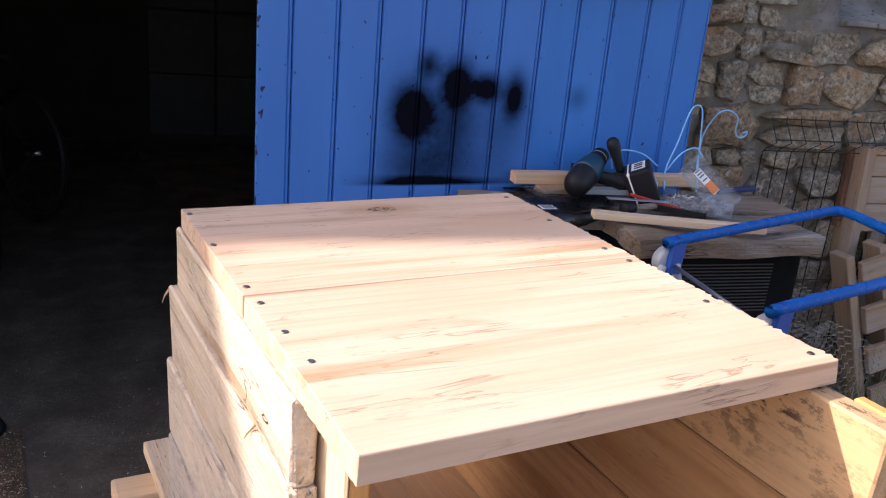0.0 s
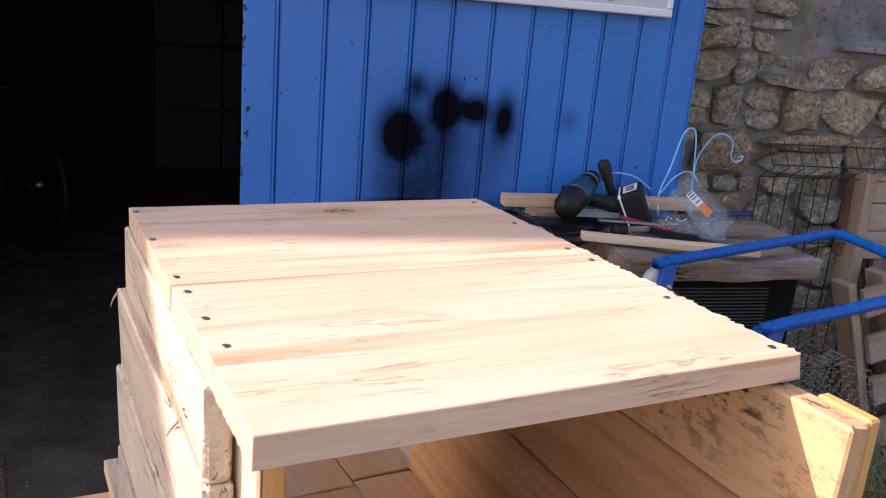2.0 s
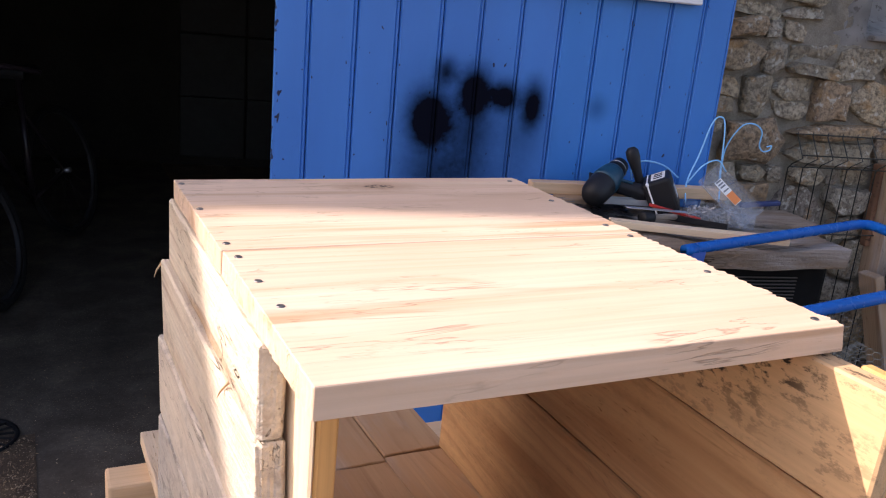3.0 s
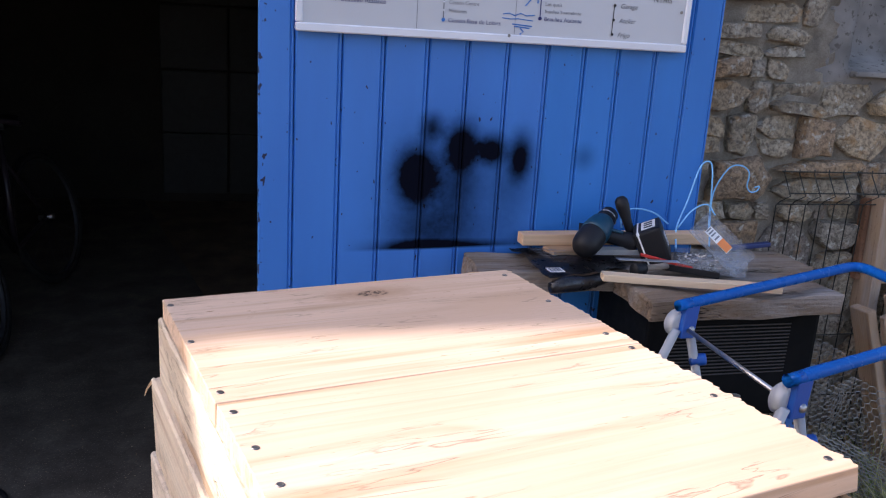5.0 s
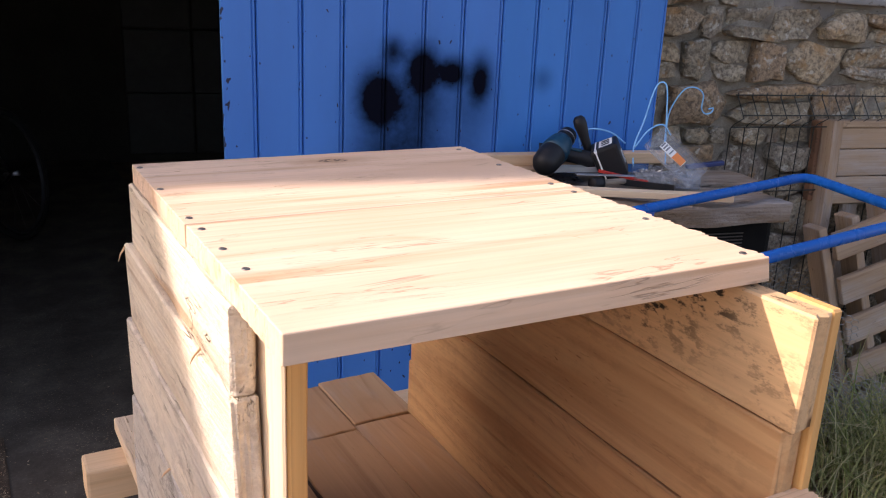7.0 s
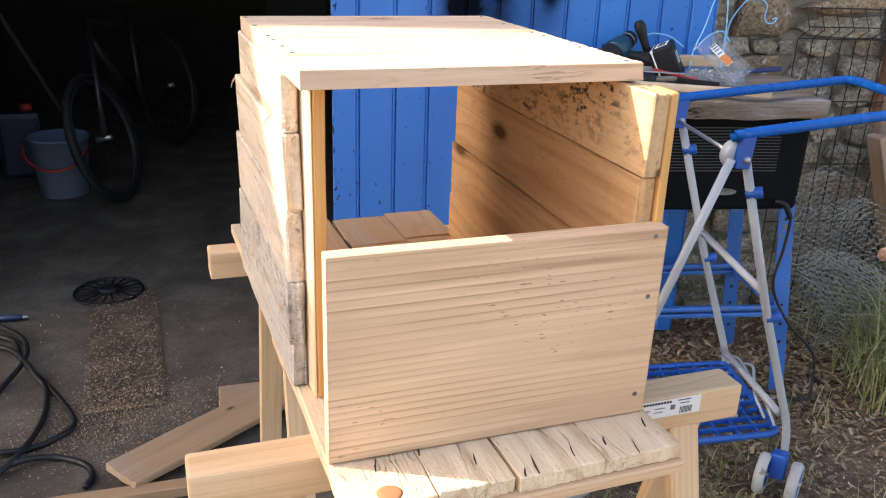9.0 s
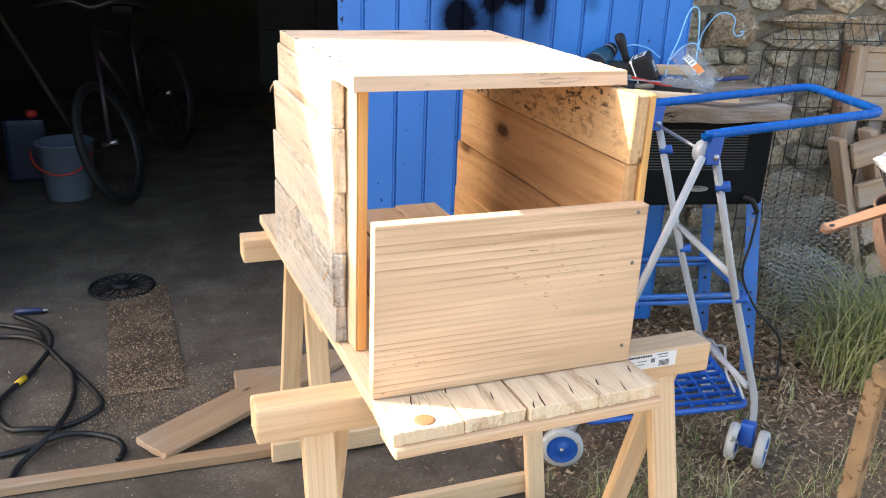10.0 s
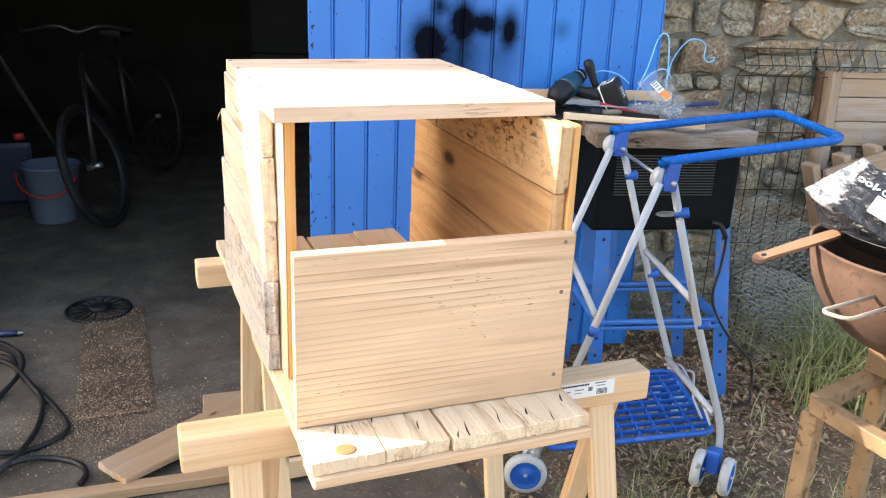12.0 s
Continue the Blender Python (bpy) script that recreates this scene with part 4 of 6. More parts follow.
def trolley():
    t = thing("trolley", "folding shopping trolley frame with blue handle, grey tubes and blue basket", "trolley", (1.35, 1.15, 0))
    # near side (a) and far side (b)
    sides = {"a": dict(top=(1.308, 0.968, 0.925), foot=(1.597, 0.945, 0.115), back_foot=(1.045, 1.065, 0.095)),
             "b": dict(top=(1.395, 1.345, 0.925), foot=(1.692, 1.330, 0.115), back_foot=(1.120, 1.470, 0.095))}
    for k, s in sides.items():
        top, foot, bf = (Vector(s[n]) for n in ("top", "foot", "back_foot"))
        tube("front_leg", rounded([top + Vector((0.020, 0, -0.01)), top.lerp(foot, 0.5) + Vector((0.006, 0, 0)), foot + Vector((-0.004, 0, 0.05)), foot + Vector((0, 0, -0.02))], 0.05), 0.0105, TUBE_GREY, t)
        tube("back_leg", [top + Vector((-0.030, -0.016, -0.010)), bf + Vector((0, -0.016, 0))], 0.0105, TUBE_GREY, t)
        # joint: a grey disc with a blue bracket that carries the handle
        side = Vector((0.02, -0.4, 0)).normalized()
        part("joint", lathe([(0, -0.014), (0.026, -0.014), (0.030, -0.010), (0.030, 0.010), (0.026, 0.014), (0, 0.014)], 28), TUBE_GREY, t, "grey plastic joint", along(top + Vector((-0.014, 0, -0.003)), top + Vector((-0.014, 0, -0.003)) + side), True)
        stick("bracket", top + Vector((-0.004, -0.016, -0.032)), top + Vector((0.004, -0.016, 0.052)), 0.040, 0.020, BLUE_PLASTIC, t, "blue plastic bracket", up=(0.05, -1, 0), bevel=0.004)
        part("bolt", lathe([(0, 0.005), (0.006, 0.004), (0.009, 0.0), (0.009, -0.05), (0, -0.05)], 14), STEEL, t, "steel bolt", along(top + Vector((0.004, -0.027, -0.012)), top + Vector((0.005, -0.1, -0.012))), True)
        for f in (0.12, 0.52):
            p = top.lerp(foot, f) + Vector((0.022, -0.004, 0))
            q = part("knob", lathe([(0, -0.004), (0.012, -0.004), (0.014, 0.0), (0.014, 0.014), (0.012, 0.018), (0, 0.018)], 16), BLUE_PLASTIC, t, "blue plastic end knob", along(p, p + Vector((0.5, -0.35, 0.15))), True)
            bm = sweep(bmesh.new(), [p + Vector((-0.02, 0.002, -0.004)), p + Vector((0.012, -0.008, 0.004))], 0.009, 8)
            part("knob_stem", bm, BLUE_PLASTIC, q, smooth=True)
        p = (top + Vector((-0.030, 0, -0.010))).lerp(bf, 0.50) + Vector((0, -0.018, 0))
        part("knob", lathe([(0, -0.012), (0.014, -0.012), (0.016, 0.0), (0.014, 0.012), (0, 0.014)], 16), BLUE_PLASTIC, t, "blue plastic end knob", along(p, p + Vector((-0.6, -0.5, 0))), True)
    a, b = sides["a"], sides["b"]
    # the handle: one blue tube out from both brackets
    at, bt = Vector(a["top"]), Vector(b["top"])
    h = [at + Vector((0.0, -0.016, 0.045)), at + Vector((0.02, -0.016, 0.047)), Vector((1.875, 0.975, 1.000)), Vector((2.010, 1.390, 0.995)), bt + Vector((0.02, -0.016, 0.049)), bt + Vector((0, -0.016, 0.047))]
    tube("handle", rounded(h, 0.055, 6), 0.0125, BLUE_TUBE, t, "glossy blue tubular handle", 14)
    # rods between the two sides
    lo = lambda k, f: Vector(sides[k]["top"]).lerp(Vector(sides[k]["foot"]), f)
    lb = lambda k, f: Vector(sides[k]["top"]).lerp(Vector(sides[k]["back_foot"]), f)
    tube("cross_rod", [at + Vector((0.002, 0.004, -0.012)), bt + Vector((0.002, 0.0, -0.012))], 0.005, STEEL, t, "bare steel rod")
    tube("cross_tube", [lo("b", 0.42) + Vector((0.012, 0, 0)), lo("a", 0.44) + Vector((0.012, 0.01, 0))], 0.0095, TUBE_GREY, t)
    tube("cross_tube", [lb("b", 0.38) + Vector((-0.015, 0, 0)), lb("a", 0.46) + Vector((-0.016, 0, 0))], 0.0095, TUBE_GREY, t)
    tube("cross_tube", [lo("b", 0.90) + Vector((0.006, 0, 0)), lo("a", 0.88) + Vector((0.004, 0.012, 0))], 0.0095, TUBE_GREY, t)
    tube("cross_tube", [Vector(a["back_foot"]) + Vector((0, -0.02, 0.02)), Vector(b["back_foot"]) + Vector((0, 0.02, 0.02))], 0.0095, TUBE_GREY, t)
    # basket: a rim and flat bars
    c = [Vector((1.090, 1.045, 0.128)), Vector((1.592, 0.972, 0.138)), Vector((1.682, 1.325, 0.148)), Vector((1.200, 1.410, 0.142))]
    basket = tube("basket", rounded([c[0].lerp(c[1], 0.5)] + [c[1], c[2], c[3], c[0]] + [c[0].lerp(c[1], 0.499)], 0.03), 0.009, BLUE_PLASTIC, t, "blue plastic grid basket")
    nx, ny = 9, 10
    for i in range(1, nx):
        p, q = c[0].lerp(c[1], i / nx), c[3].lerp(c[2], i / nx)
        stick("bar", p, q, 0.005, 0.012, BLUE_PLASTIC, basket, bevel=0)
    for j in range(1, ny):
        p, q = c[0].lerp(c[3], j / ny), c[1].lerp(c[2], j / ny)
        stick("bar", p + Vector((0, 0, 0.001)), q + Vector((0, 0, 0.001)), 0.006, 0.014, BLUE_PLASTIC, basket, bevel=0)
    tube("basket_wire", rounded([lo("b", 0.93) + Vector((-0.01, 0, 0.0)), c[2] + Vector((0.0, -0.05, 0.05)), c[1] + Vector((0.005, 0.06, 0.045)), c[1] + Vector((0.0, 0.02, 0.01))], 0.03), 0.004, TUBE_GREY, t)
    tube("basket_wire", rounded([c[2] + Vector((-0.005, -0.02, 0.01)), c[2] + Vector((0.0, -0.12, 0.06)), c[1] + Vector((0.005, 0.12, 0.05)), c[1] + Vector((0.0, 0.06, 0.01))], 0.03), 0.004, TUBE_GREY, t)
    # wheels: pairs at the front feet, single at the back
    for p in (Vector((1.546, 0.898, 0.056)), Vector((1.660, 1.285, 0.056))):
        d = Vector((0.62, -0.78, 0))
        for s in (-1, 1):
            caster(t, p + d * 0.040 * s, (d.x, d.y), 0.056)
        stick("fork", p + Vector((0.015, 0.02, -0.014)), p + Vector((0.022, 0.03, 0.055)), 0.040, 0.046, BLUE_PLASTIC, t, "blue plastic caster fork", up=(0.78, 0.62, 0), bevel=0.006)
    for p in (Vector((1.020, 1.045, 0.061)), Vector((1.085, 1.300, 0.061))):
        caster(t, p, (0.40, 0.92), 0.061, 0.028)
    stick("fork", (1.028, 1.075, 0.053), (1.047, 1.072, 0.135), 0.03, 0.02, TUBE_GREY, t, "grey wheel fork", up=(0, 1, 0), bevel=0.004)
    stick("fork", (1.093, 1.330, 0.053), (1.12, 1.44, 0.125), 0.03, 0.02, TUBE_GREY, t, "grey wheel fork", up=(0, 1, 0), bevel=0.004)
    return t


trolley()


# ---------------------------------------------------------------- saw table with old slabs on it
VENT = plain("dull_vent", (0.035, 0.036, 0.04), 0.5)


def saw_table():
    t = thing("saw_table", "black saw housing on a blue steel stand against the door", "saw table", FACE @ Matrix.Translation((1.05, -0.25, 0)))
    body = board("housing", 0.80, 1.275, -0.36, -0.075, 0.615, 0.899, "x", BLACK_SATIN, t, "black plastic housing", base=FACE, bevel=0.012)
    for j in range(15):
        board("vent_slot", 0.86, 1.19, -0.3625, -0.3602, 0.735 + j * 0.009, 0.738 + j * 0.009, "x", VENT, body, base=FACE, bevel=0)
    part("grip_hole", lathe([(0.0, 0.0), (0.03, 0.0), (0.034, 0.002), (0.036, 0.0), (0.036, -0.001), (0.0, -0.001)], 20), CEMENT, body, "pale grip recess", FACE @ Matrix.Translation((1.045, -0.361, 0.672)) @ Matrix.Rotation(radians(90), 4, "X") @ Matrix.Diagonal((1, 0.28, 1, 1)), True)
    legs = ((0.845, -0.355, 0.86, -0.37), (1.250, -0.355, 1.325, -0.37), (0.90, -0.10, 0.84, -0.06), (1.22, -0.10, 1.30, -0.06))
    for e0, n0, e1, n1 in legs:
        a, b = face(e0, n0, 0.63), face(e1, n1, 0.002)
        leg = stick("leg", a, b, 0.050, 0.004, BLUE_STEEL, t, "chipped blue steel leg", up=tuple(FACE.to_3x3() @ Vector((0, 1, 0))), bevel=0.001)
        o = FACE.to_3x3() @ Vector((0.024, 0.018, 0))
        stick("flange", a + o, b + o, 0.036, 0.004, BLUE_STEEL, leg, up=tuple(FACE.to_3x3() @ Vector((1, 0, 0))), bevel=0.001)
        for f in (0.07, 0.52, 0.62, 0.72, 0.86):
            p = a.lerp(b, f) - (FACE.to_3x3() @ Vector((0, 0.0022, 0)))
            part("bolt_hole", lathe([(0, 0.0006), (0.006, 0.0006), (0.006, -0.001), (0, -0.001)], 10), INK, leg, "", along(p, p - (FACE.to_3x3() @ Vector((0, 1, 0)))))
    for n, z in ((-0.362, 0.275), (-0.085, 0.30)):
        for dz in (0, 0.022):
            stick("rail", face(0.85, n, z + dz), face(1.29, n, z + dz), 0.018, 0.014, BLUE_STEEL, t, bevel=0.004)
    stick("rail", face(0.865, -0.35, 0.29), face(0.86, -0.08, 0.31), 0.02, 0.03, BLUE_STEEL, t)
    stick("rail", face(1.290, -0.35, 0.29), face(1.27, -0.08, 0.31), 0.02, 0.03, BLUE_STEEL, t)
    board("side_plate", 0.855, 0.99, -0.11, -0.105, 0.33, 0.62, "z", BLUE_STEEL, t, base=FACE)
    # mains lead out of the housing and down the leg
    pts = [face(1.205, -0.365, 0.645), face(1.225, -0.385, 0.640), face(1.247, -0.392, 0.60), face(1.245, -0.39, 0.50), face(1.235, -0.39, 0.38), face(1.30, -0.40, 0.26), face(1.395, -0.41, 0.16), face(1.41, -0.42, 0.06), face(1.37, -0.45, 0.012), face(1.20, -0.35, 0.012), face(1.0, -0.28, 0.012)]
    tube("mains_lead", spline(pts), 0.0045, CABLE, t, "black mains lead", 7)
    tube("lead_sleeve", spline([pts[0], pts[1], pts[2]]), 0.0085, BLACK, t, "ribbed black sleeve", 8)
    return t


saw_table()


def old_slab(e0, e1, n0, n1, z0, z1, seed, label):
    ob = solo("wooden_slab", cuboid(e1 - e0, n1 - n0, z1 - z0, 0.006, nx=18, ny=5, wob=0.010, rag=0.014, seed=seed, freq=8), OLD, label, "wooden slab", FACE @ Matrix.Translation(((e0 + e1) / 2, (n0 + n1) / 2, (z0 + z1) / 2)), group="old slabs on the saw table")
    return ob


old_slab(0.772, 1.287, -0.412, -0.205, 0.899, 0.949, 3.0, "thick weathered grey-brown slab on the saw table")
old_slab(0.432, 1.36, -0.198, -0.025, 0.900, 0.956, 8.0, "long weathered grey-brown slab along the blue door")

Z = 0.957


def on(e, n, z=0.0):
    return face(e, n, Z + z)


# offcuts
solo("offcut", cuboid(0.56, 0.045, 0.030, 0.002, nx=4, wob=0.001), PINE, "pine batten lying along the back of the slab", "offcut", FACE @ Matrix.Translation((0.86, -0.045, Z + 0.044)) @ pose(0, 0, 0, 0, -0.5, -2))
solo("offcut", cuboid(0.12, 0.055, 0.024, 0.003, nx=6, ny=4, wob=0.003, rag=0.006, seed=4), SCRAP, "short rough pine offcut under the batten", "offcut", FACE @ Matrix.Translation((0.70, -0.075, Z + 0.0155)) @ pose(0, 0, 0, 0, 0, 10))
solo("offcut", cuboid(0.43, 0.034, 0.017, 0.0015, nx=8, wob=0.0015, seed=3), BATTEN_PALE, "pale sawn lath on the edge of the slab", "offcut", FACE @ Matrix.Translation((0.905, -0.345, Z + 0.0125)) @ pose(0, 0, 0, 0, 1, -13.5))


# rubble bag, folded flat
def flat_bag():
    bm = bmesh.new()
    nx, ny = 26, 12
    g = []
    for j in range(ny + 1):
        row = []
        for i in range(nx + 1):
            u, v = i / nx, j / ny
            e = 0.560 + 0.25 * u + 0.012 * noise.noise(Vector((v * 4, 2, 0))) * (1 - u)
            n = -0.012 - 0.298 * v + 0.085 * u * v
            z = 0.008 + 0.008 * noise.noise(Vector((u * 6, v * 5, 2))) + 0.012 * math.sin(math.pi * v) * (1 - 0.5 * u)
            if v > 0.85:
                z += 0.010 * math.sin((v - 0.85) / 0.15 * math.pi / 2)
            row.append(bm.verts.new((e, n, Z + max(0.004, z))))
        g.append(row)
    for j in range(ny):
        for i in range(nx):
            bm.faces.new((g[j][i], g[j][i + 1], g[j + 1][i + 1], g[j + 1][i]))
    bmesh.ops.solidify(bm, geom=bm.faces[:], thickness=0.003)
    bag = solo("plastic_bag", bm, plain("black_film", (0.016, 0.016, 0.018), 0.3, var=0.3, scale=60, bump=0.5), "black printed plastic bag, folded on the slab", "bag", FACE, smooth=True)
    # roll at the front edge
    tube("roll", [face(0.562 + 0.032 * i, -0.312 + 0.012 * i - 0.004 * math.sin(i), Z - 0.004 + 0.004 * math.sin(i * 1.3)) for i in range(7)], [0.013, 0.019, 0.020, 0.018, 0.017, 0.015, 0.012], bag.data.materials[0], bag)
    board("label_plate", 0.568, 0.606, -0.288, -0.252, Z + 0.026, Z + 0.0265, "x", WHITE, bag, base=FACE, bevel=0)
    for k in range(5):
        board("print_bar", 0.572, 0.602, -0.283 + 0.006 * k, -0.2805 + 0.006 * k, Z + 0.027, Z + 0.0273, "x", INK_GREY, bag, base=FACE, bevel=0)
    for k in range(7):
        n = -0.09 - 0.014 * k
        board("print_bar", 0.585 + 0.002 * k, 0.635 + 0.01 * (k * 7 % 5), n, n + 0.002, Z + 0.029, Z + 0.0295, "x", INK_GREY, bag, base=FACE, bevel=0)
    return bag


flat_bag()


# ---------------------------------------------------------------- cordless drill
def drill():
    d = thing("cordless_drill", "black and teal cordless drill with auxiliary handle, lying on the slab", "drill", on(0.80, -0.09))
    rear, front = face(0.700, -0.165, 1.006), face(0.790, -0.085, 1.056)
    m = along(rear, front) @ Matrix.Diagonal((1.1, 1.1, 0.84, 1))
    part("motor_body", lathe([(0, -0.014), (0.014, -0.012), (0.025, -0.002), (0.031, 0.014), (0.033, 0.04), (0.033, 0.07), (0.031, 0.085), (0, 0.085)], 24), BLACK, d, "black motor housing", m, True)
    part("gear_case", lathe([(0.0, 0.072), (0.0338, 0.072), (0.0345, 0.085), (0.033, 0.11), (0.0295, 0.138), (0.025, 0.152), (0.0, 0.152)], 24), TEAL, d, "teal gear case", m, True)
    part("chuck", lathe([(0, 0.150), (0.022, 0.150), (0.0235, 0.156), (0.0235, 0.172), (0.021, 0.176), (0.0215, 0.182), (0.021, 0.198), (0.013, 0.206), (0.006, 0.207), (0, 0.200)], 24), BLACK, d, "black keyless chuck", m, True)
    part("chuck_ring", lathe([(0.0235, 0.172), (0.0245, 0.174), (0.0235, 0.1765)], 24), STEEL, d, "", m, True)
    hs = [face(0.722, -0.085, 1.026), face(0.772, -0.105, 1.028), face(0.822, -0.125, 1.020), face(0.862, -0.140, 1.012)]
    grip = part("grip", sweep(bmesh.new(), spline(hs, 4), [0.026, 0.024, 0.0225, 0.0215, 0.021, 0.021, 0.0205, 0.0205, 0.021, 0.021, 0.022, 0.024, 0.026], 14), BLACK, d, "black rubber grip", None, True)
    tube("trim_stripe", spline([p + Vector((-0.004, -0.012, 0.018)) for p in hs[:3]], 4), 0.004, TEAL, grip)
    bm = cuboid(0.072, 0.092, 0.096, 0.008)
    base = FACE @ Matrix.Translation((0.899, -0.150, 1.016)) @ pose(0, 0, 0, 6, -26, -30)
    bat = part("battery", bm, BLACK, d, "black battery with white label", base)
    part("label_band", cuboid(0.011, 0.0935, 0.0975, 0.006), WHITE, bat, "white band", base @ Matrix.Translation((-0.022, 0, 0)))
    part("label_plate", cuboid(0.036, 0.060, 0.001, 0), WHITE, bat, "printed white label", base @ Matrix.Translation((0.006, 0.0, 0.0485)))
    for k in (-0.018, 0.0, 0.016):
        part("print_bar", cuboid(0.022, 0.009, 0.001, 0), INK, bat, "", base @ Matrix.Translation((0.006, k, 0.0492)))
    part("rating_plate", cuboid(0.001, 0.045, 0.04, 0), INK_GREY, bat, "", base @ Matrix.Translation((0.0364, 0, 0)))
    for k in range(4):
        part("print_bar", cuboid(0.001, 0.034, 0.003, 0), WHITE, bat, "", base @ Matrix.Translation((0.0372, 0, -0.014 + 0.009 * k)))
    a, b = face(0.862, -0.11, 1.018), face(0.819, -0.10, 1.124)
    part("side_handle", lathe([(0, 0), (0.011, 0), (0.0115, 0.03), (0.0125, 0.055), (0.0155, 0.075), (0.0175, 0.09), (0.0165, 0.106), (0.010, 0.114), (0, 0.116)], 18), BLACK, d, "black auxiliary handle", along(a, b), True)
    return d


drill()

# aluminium channel offcut
bm = bmesh.new()
for x0, x1, z0, z1 in ((0, 0.032, 0, 0.002), (0, 0.002, 0.002, 0.014), (0.030, 0.032, 0.002, 0.014)):
    q = bmesh.ops.create_cube(bm, size=1.0)["verts"]
    bmesh.ops.scale(bm, verts=q, vec=(0.125, x1 - x0, z1 - z0))
    bmesh.ops.translate(bm, verts=q, vec=(0, (x0 + x1) / 2, (z0 + z1) / 2))
solo("aluminium_channel", bm, ALU, "short bare aluminium channel on the black bag", "metal profile", FACE @ Matrix.Translation((0.795, -0.165, Z + 0.030)) @ pose(0, 0, 0, 0, 0, -4))
# hammer lying with its face forward
hm = thing("mallet", "small black rubber mallet under the offcuts", "mallet", on(0.76, -0.24))
part("head", lathe([(0, 0), (0.016, 0), (0.0185, 0.004), (0.018, 0.03), (0.0185, 0.056), (0.016, 0.06), (0, 0.06)], 20), BLACK, hm, "black rubber head", along(on(0.792, -0.268, 0.022), on(0.845, -0.248, 0.022)) @ Matrix.Diagonal((0.85, 0.85, 0.6, 1)), True)
part("shaft", sweep(bmesh.new(), [on(0.827, -0.254, 0.022), on(0.93, -0.221, 0.018)], 0.008, 10), PALLET, hm, "wooden shaft", None, True)
# red carpenter's pencil and a flat file
solo("pencil", sweep(bmesh.new(), [on(0.845, -0.195, 0.040), on(0.955, -0.262, 0.022)], 0.0045, 6), RED, "red painted carpenter's pencil on the slab", "pencil")
solo("flat_file", cuboid(0.16, 0.016, 0.004, 0.001), BLACK, "dark flat file on the slab", "file", along(on(0.94, -0.26, 0.016), on(1.07, -0.36, 0.016)) @ Matrix.Rotation(radians(90), 4, "Y"))
solo("steel_ruler", cuboid(0.16, 0.018, 0.002, 0.0003), ALU, "thin steel strip beside the mallet", "metal strip", FACE @ Matrix.Translation((0.835, -0.255, Z + 0.042)) @ pose(0, 0, 0, 0, 2, -5))


# ---------------------------------------------------------------- box of screws
def screw_case():
    c = thing("screw_case", "open clear plastic case full of screws", "case", on(1.02, -0.23))
    m = FACE @ Matrix.Translation((1.018, -0.235, Z + 0.012)) @ pose(0, 0, 0, 0, 0, -24)
    l, w, h, k = 0.165, 0.10, 0.036, 0.002
    bm = bmesh.new()
    for x, y, z, sx, sy, sz in ((0, 0, 0, l, w, k), (0, w / 2, h / 2, l, k, h), (0, -w / 2, h / 2, l, k, h), (l / 2, 0, h / 2, k, w, h), (-l / 2, 0, h / 2, k, w, h)):
        q = bmesh.ops.create_cube(bm, size=1.0)["verts"]
        bmesh.ops.scale(bm, verts=q, vec=(sx, sy, sz))
        bmesh.ops.translate(bm, verts=q, vec=(x, y, z))
    part("tray", bm, CLEAR, c, "clear plastic tray", m)
    a, b, n1, n2 = face(1.028, -0.328, 0.973), face(1.104, -0.287, 1.011), face(0.940, -0.245, 1.070), face(1.016, -0.204, 1.108)
    x = (b - a).normalized()
    y = ((n1 - a) - x * (n1 - a).dot(x)).normalized()
    z = x.cross(y)
    lm = Matrix((x, y, z)).transposed().to_4x4()
    lm.translation = (a + b + n1 + n2) / 4
    ll, lw = (n1 - a).length, 0.088
    bm = bmesh.new()
    for px, py, pz, sx, sy, sz in ((0, 0, 0, lw, ll, k), (lw / 2, 0, 0.006, k, ll, 0.012), (-lw / 2, 0, 0.006, k, ll, 0.012), (0, ll / 2, 0.006, lw, k, 0.012), (0, -ll / 2, 0.006, lw, k, 0.012)):
        q = bmesh.ops.create_cube(bm, size=1.0)["verts"]
        bmesh.ops.scale(bm, verts=q, vec=(sx, sy, sz))
        bmesh.ops.translate(bm, verts=q, vec=(px, py, pz))
    lid = part("lid", bm, CLEAR, c, "clear lid with an orange and white label", lm)
    part("label_plate", cuboid(0.028, 0.075, 0.0006, 0), WHITE, lid, "", lm @ Matrix.Translation((0.004, 0.012, 0.0028)))
    part("label_patch", cuboid(0.027, 0.032, 0.0006, 0), ORANGE, lid, "", lm @ Matrix.Translation((0.004, -0.008, 0.0036)))
    for q in (0.046, 0.038, 0.030, 0.018):
        part("print_bar", cuboid(0.02, 0.004, 0.0006, 0), INK_GREY, lid, "", lm @ Matrix.Translation((0.004, q, 0.0036)))
    rnd = random.Random(5)
    bm = bmesh.new()
    for i in range(320):
        p = Vector((rnd.uniform(-l / 2 + 0.016, l / 2 - 0.016), rnd.uniform(-w / 2 + 0.014, w / 2 - 0.014), rnd.uniform(0.005, 0.026)))
        d = Vector((rnd.gauss(0, 1), rnd.gauss(0, 1), rnd.gauss(0, 0.3))).normalized() * 0.014
        sweep(bm, [p - d, p + d * 0.8, p + d], [0.0006, 0.0016, 0.0030], 5)
    tagged(part("screws", bm, STEEL, c, "heap of zinc screws", m), kind="stuff")
    return c


screw_case()
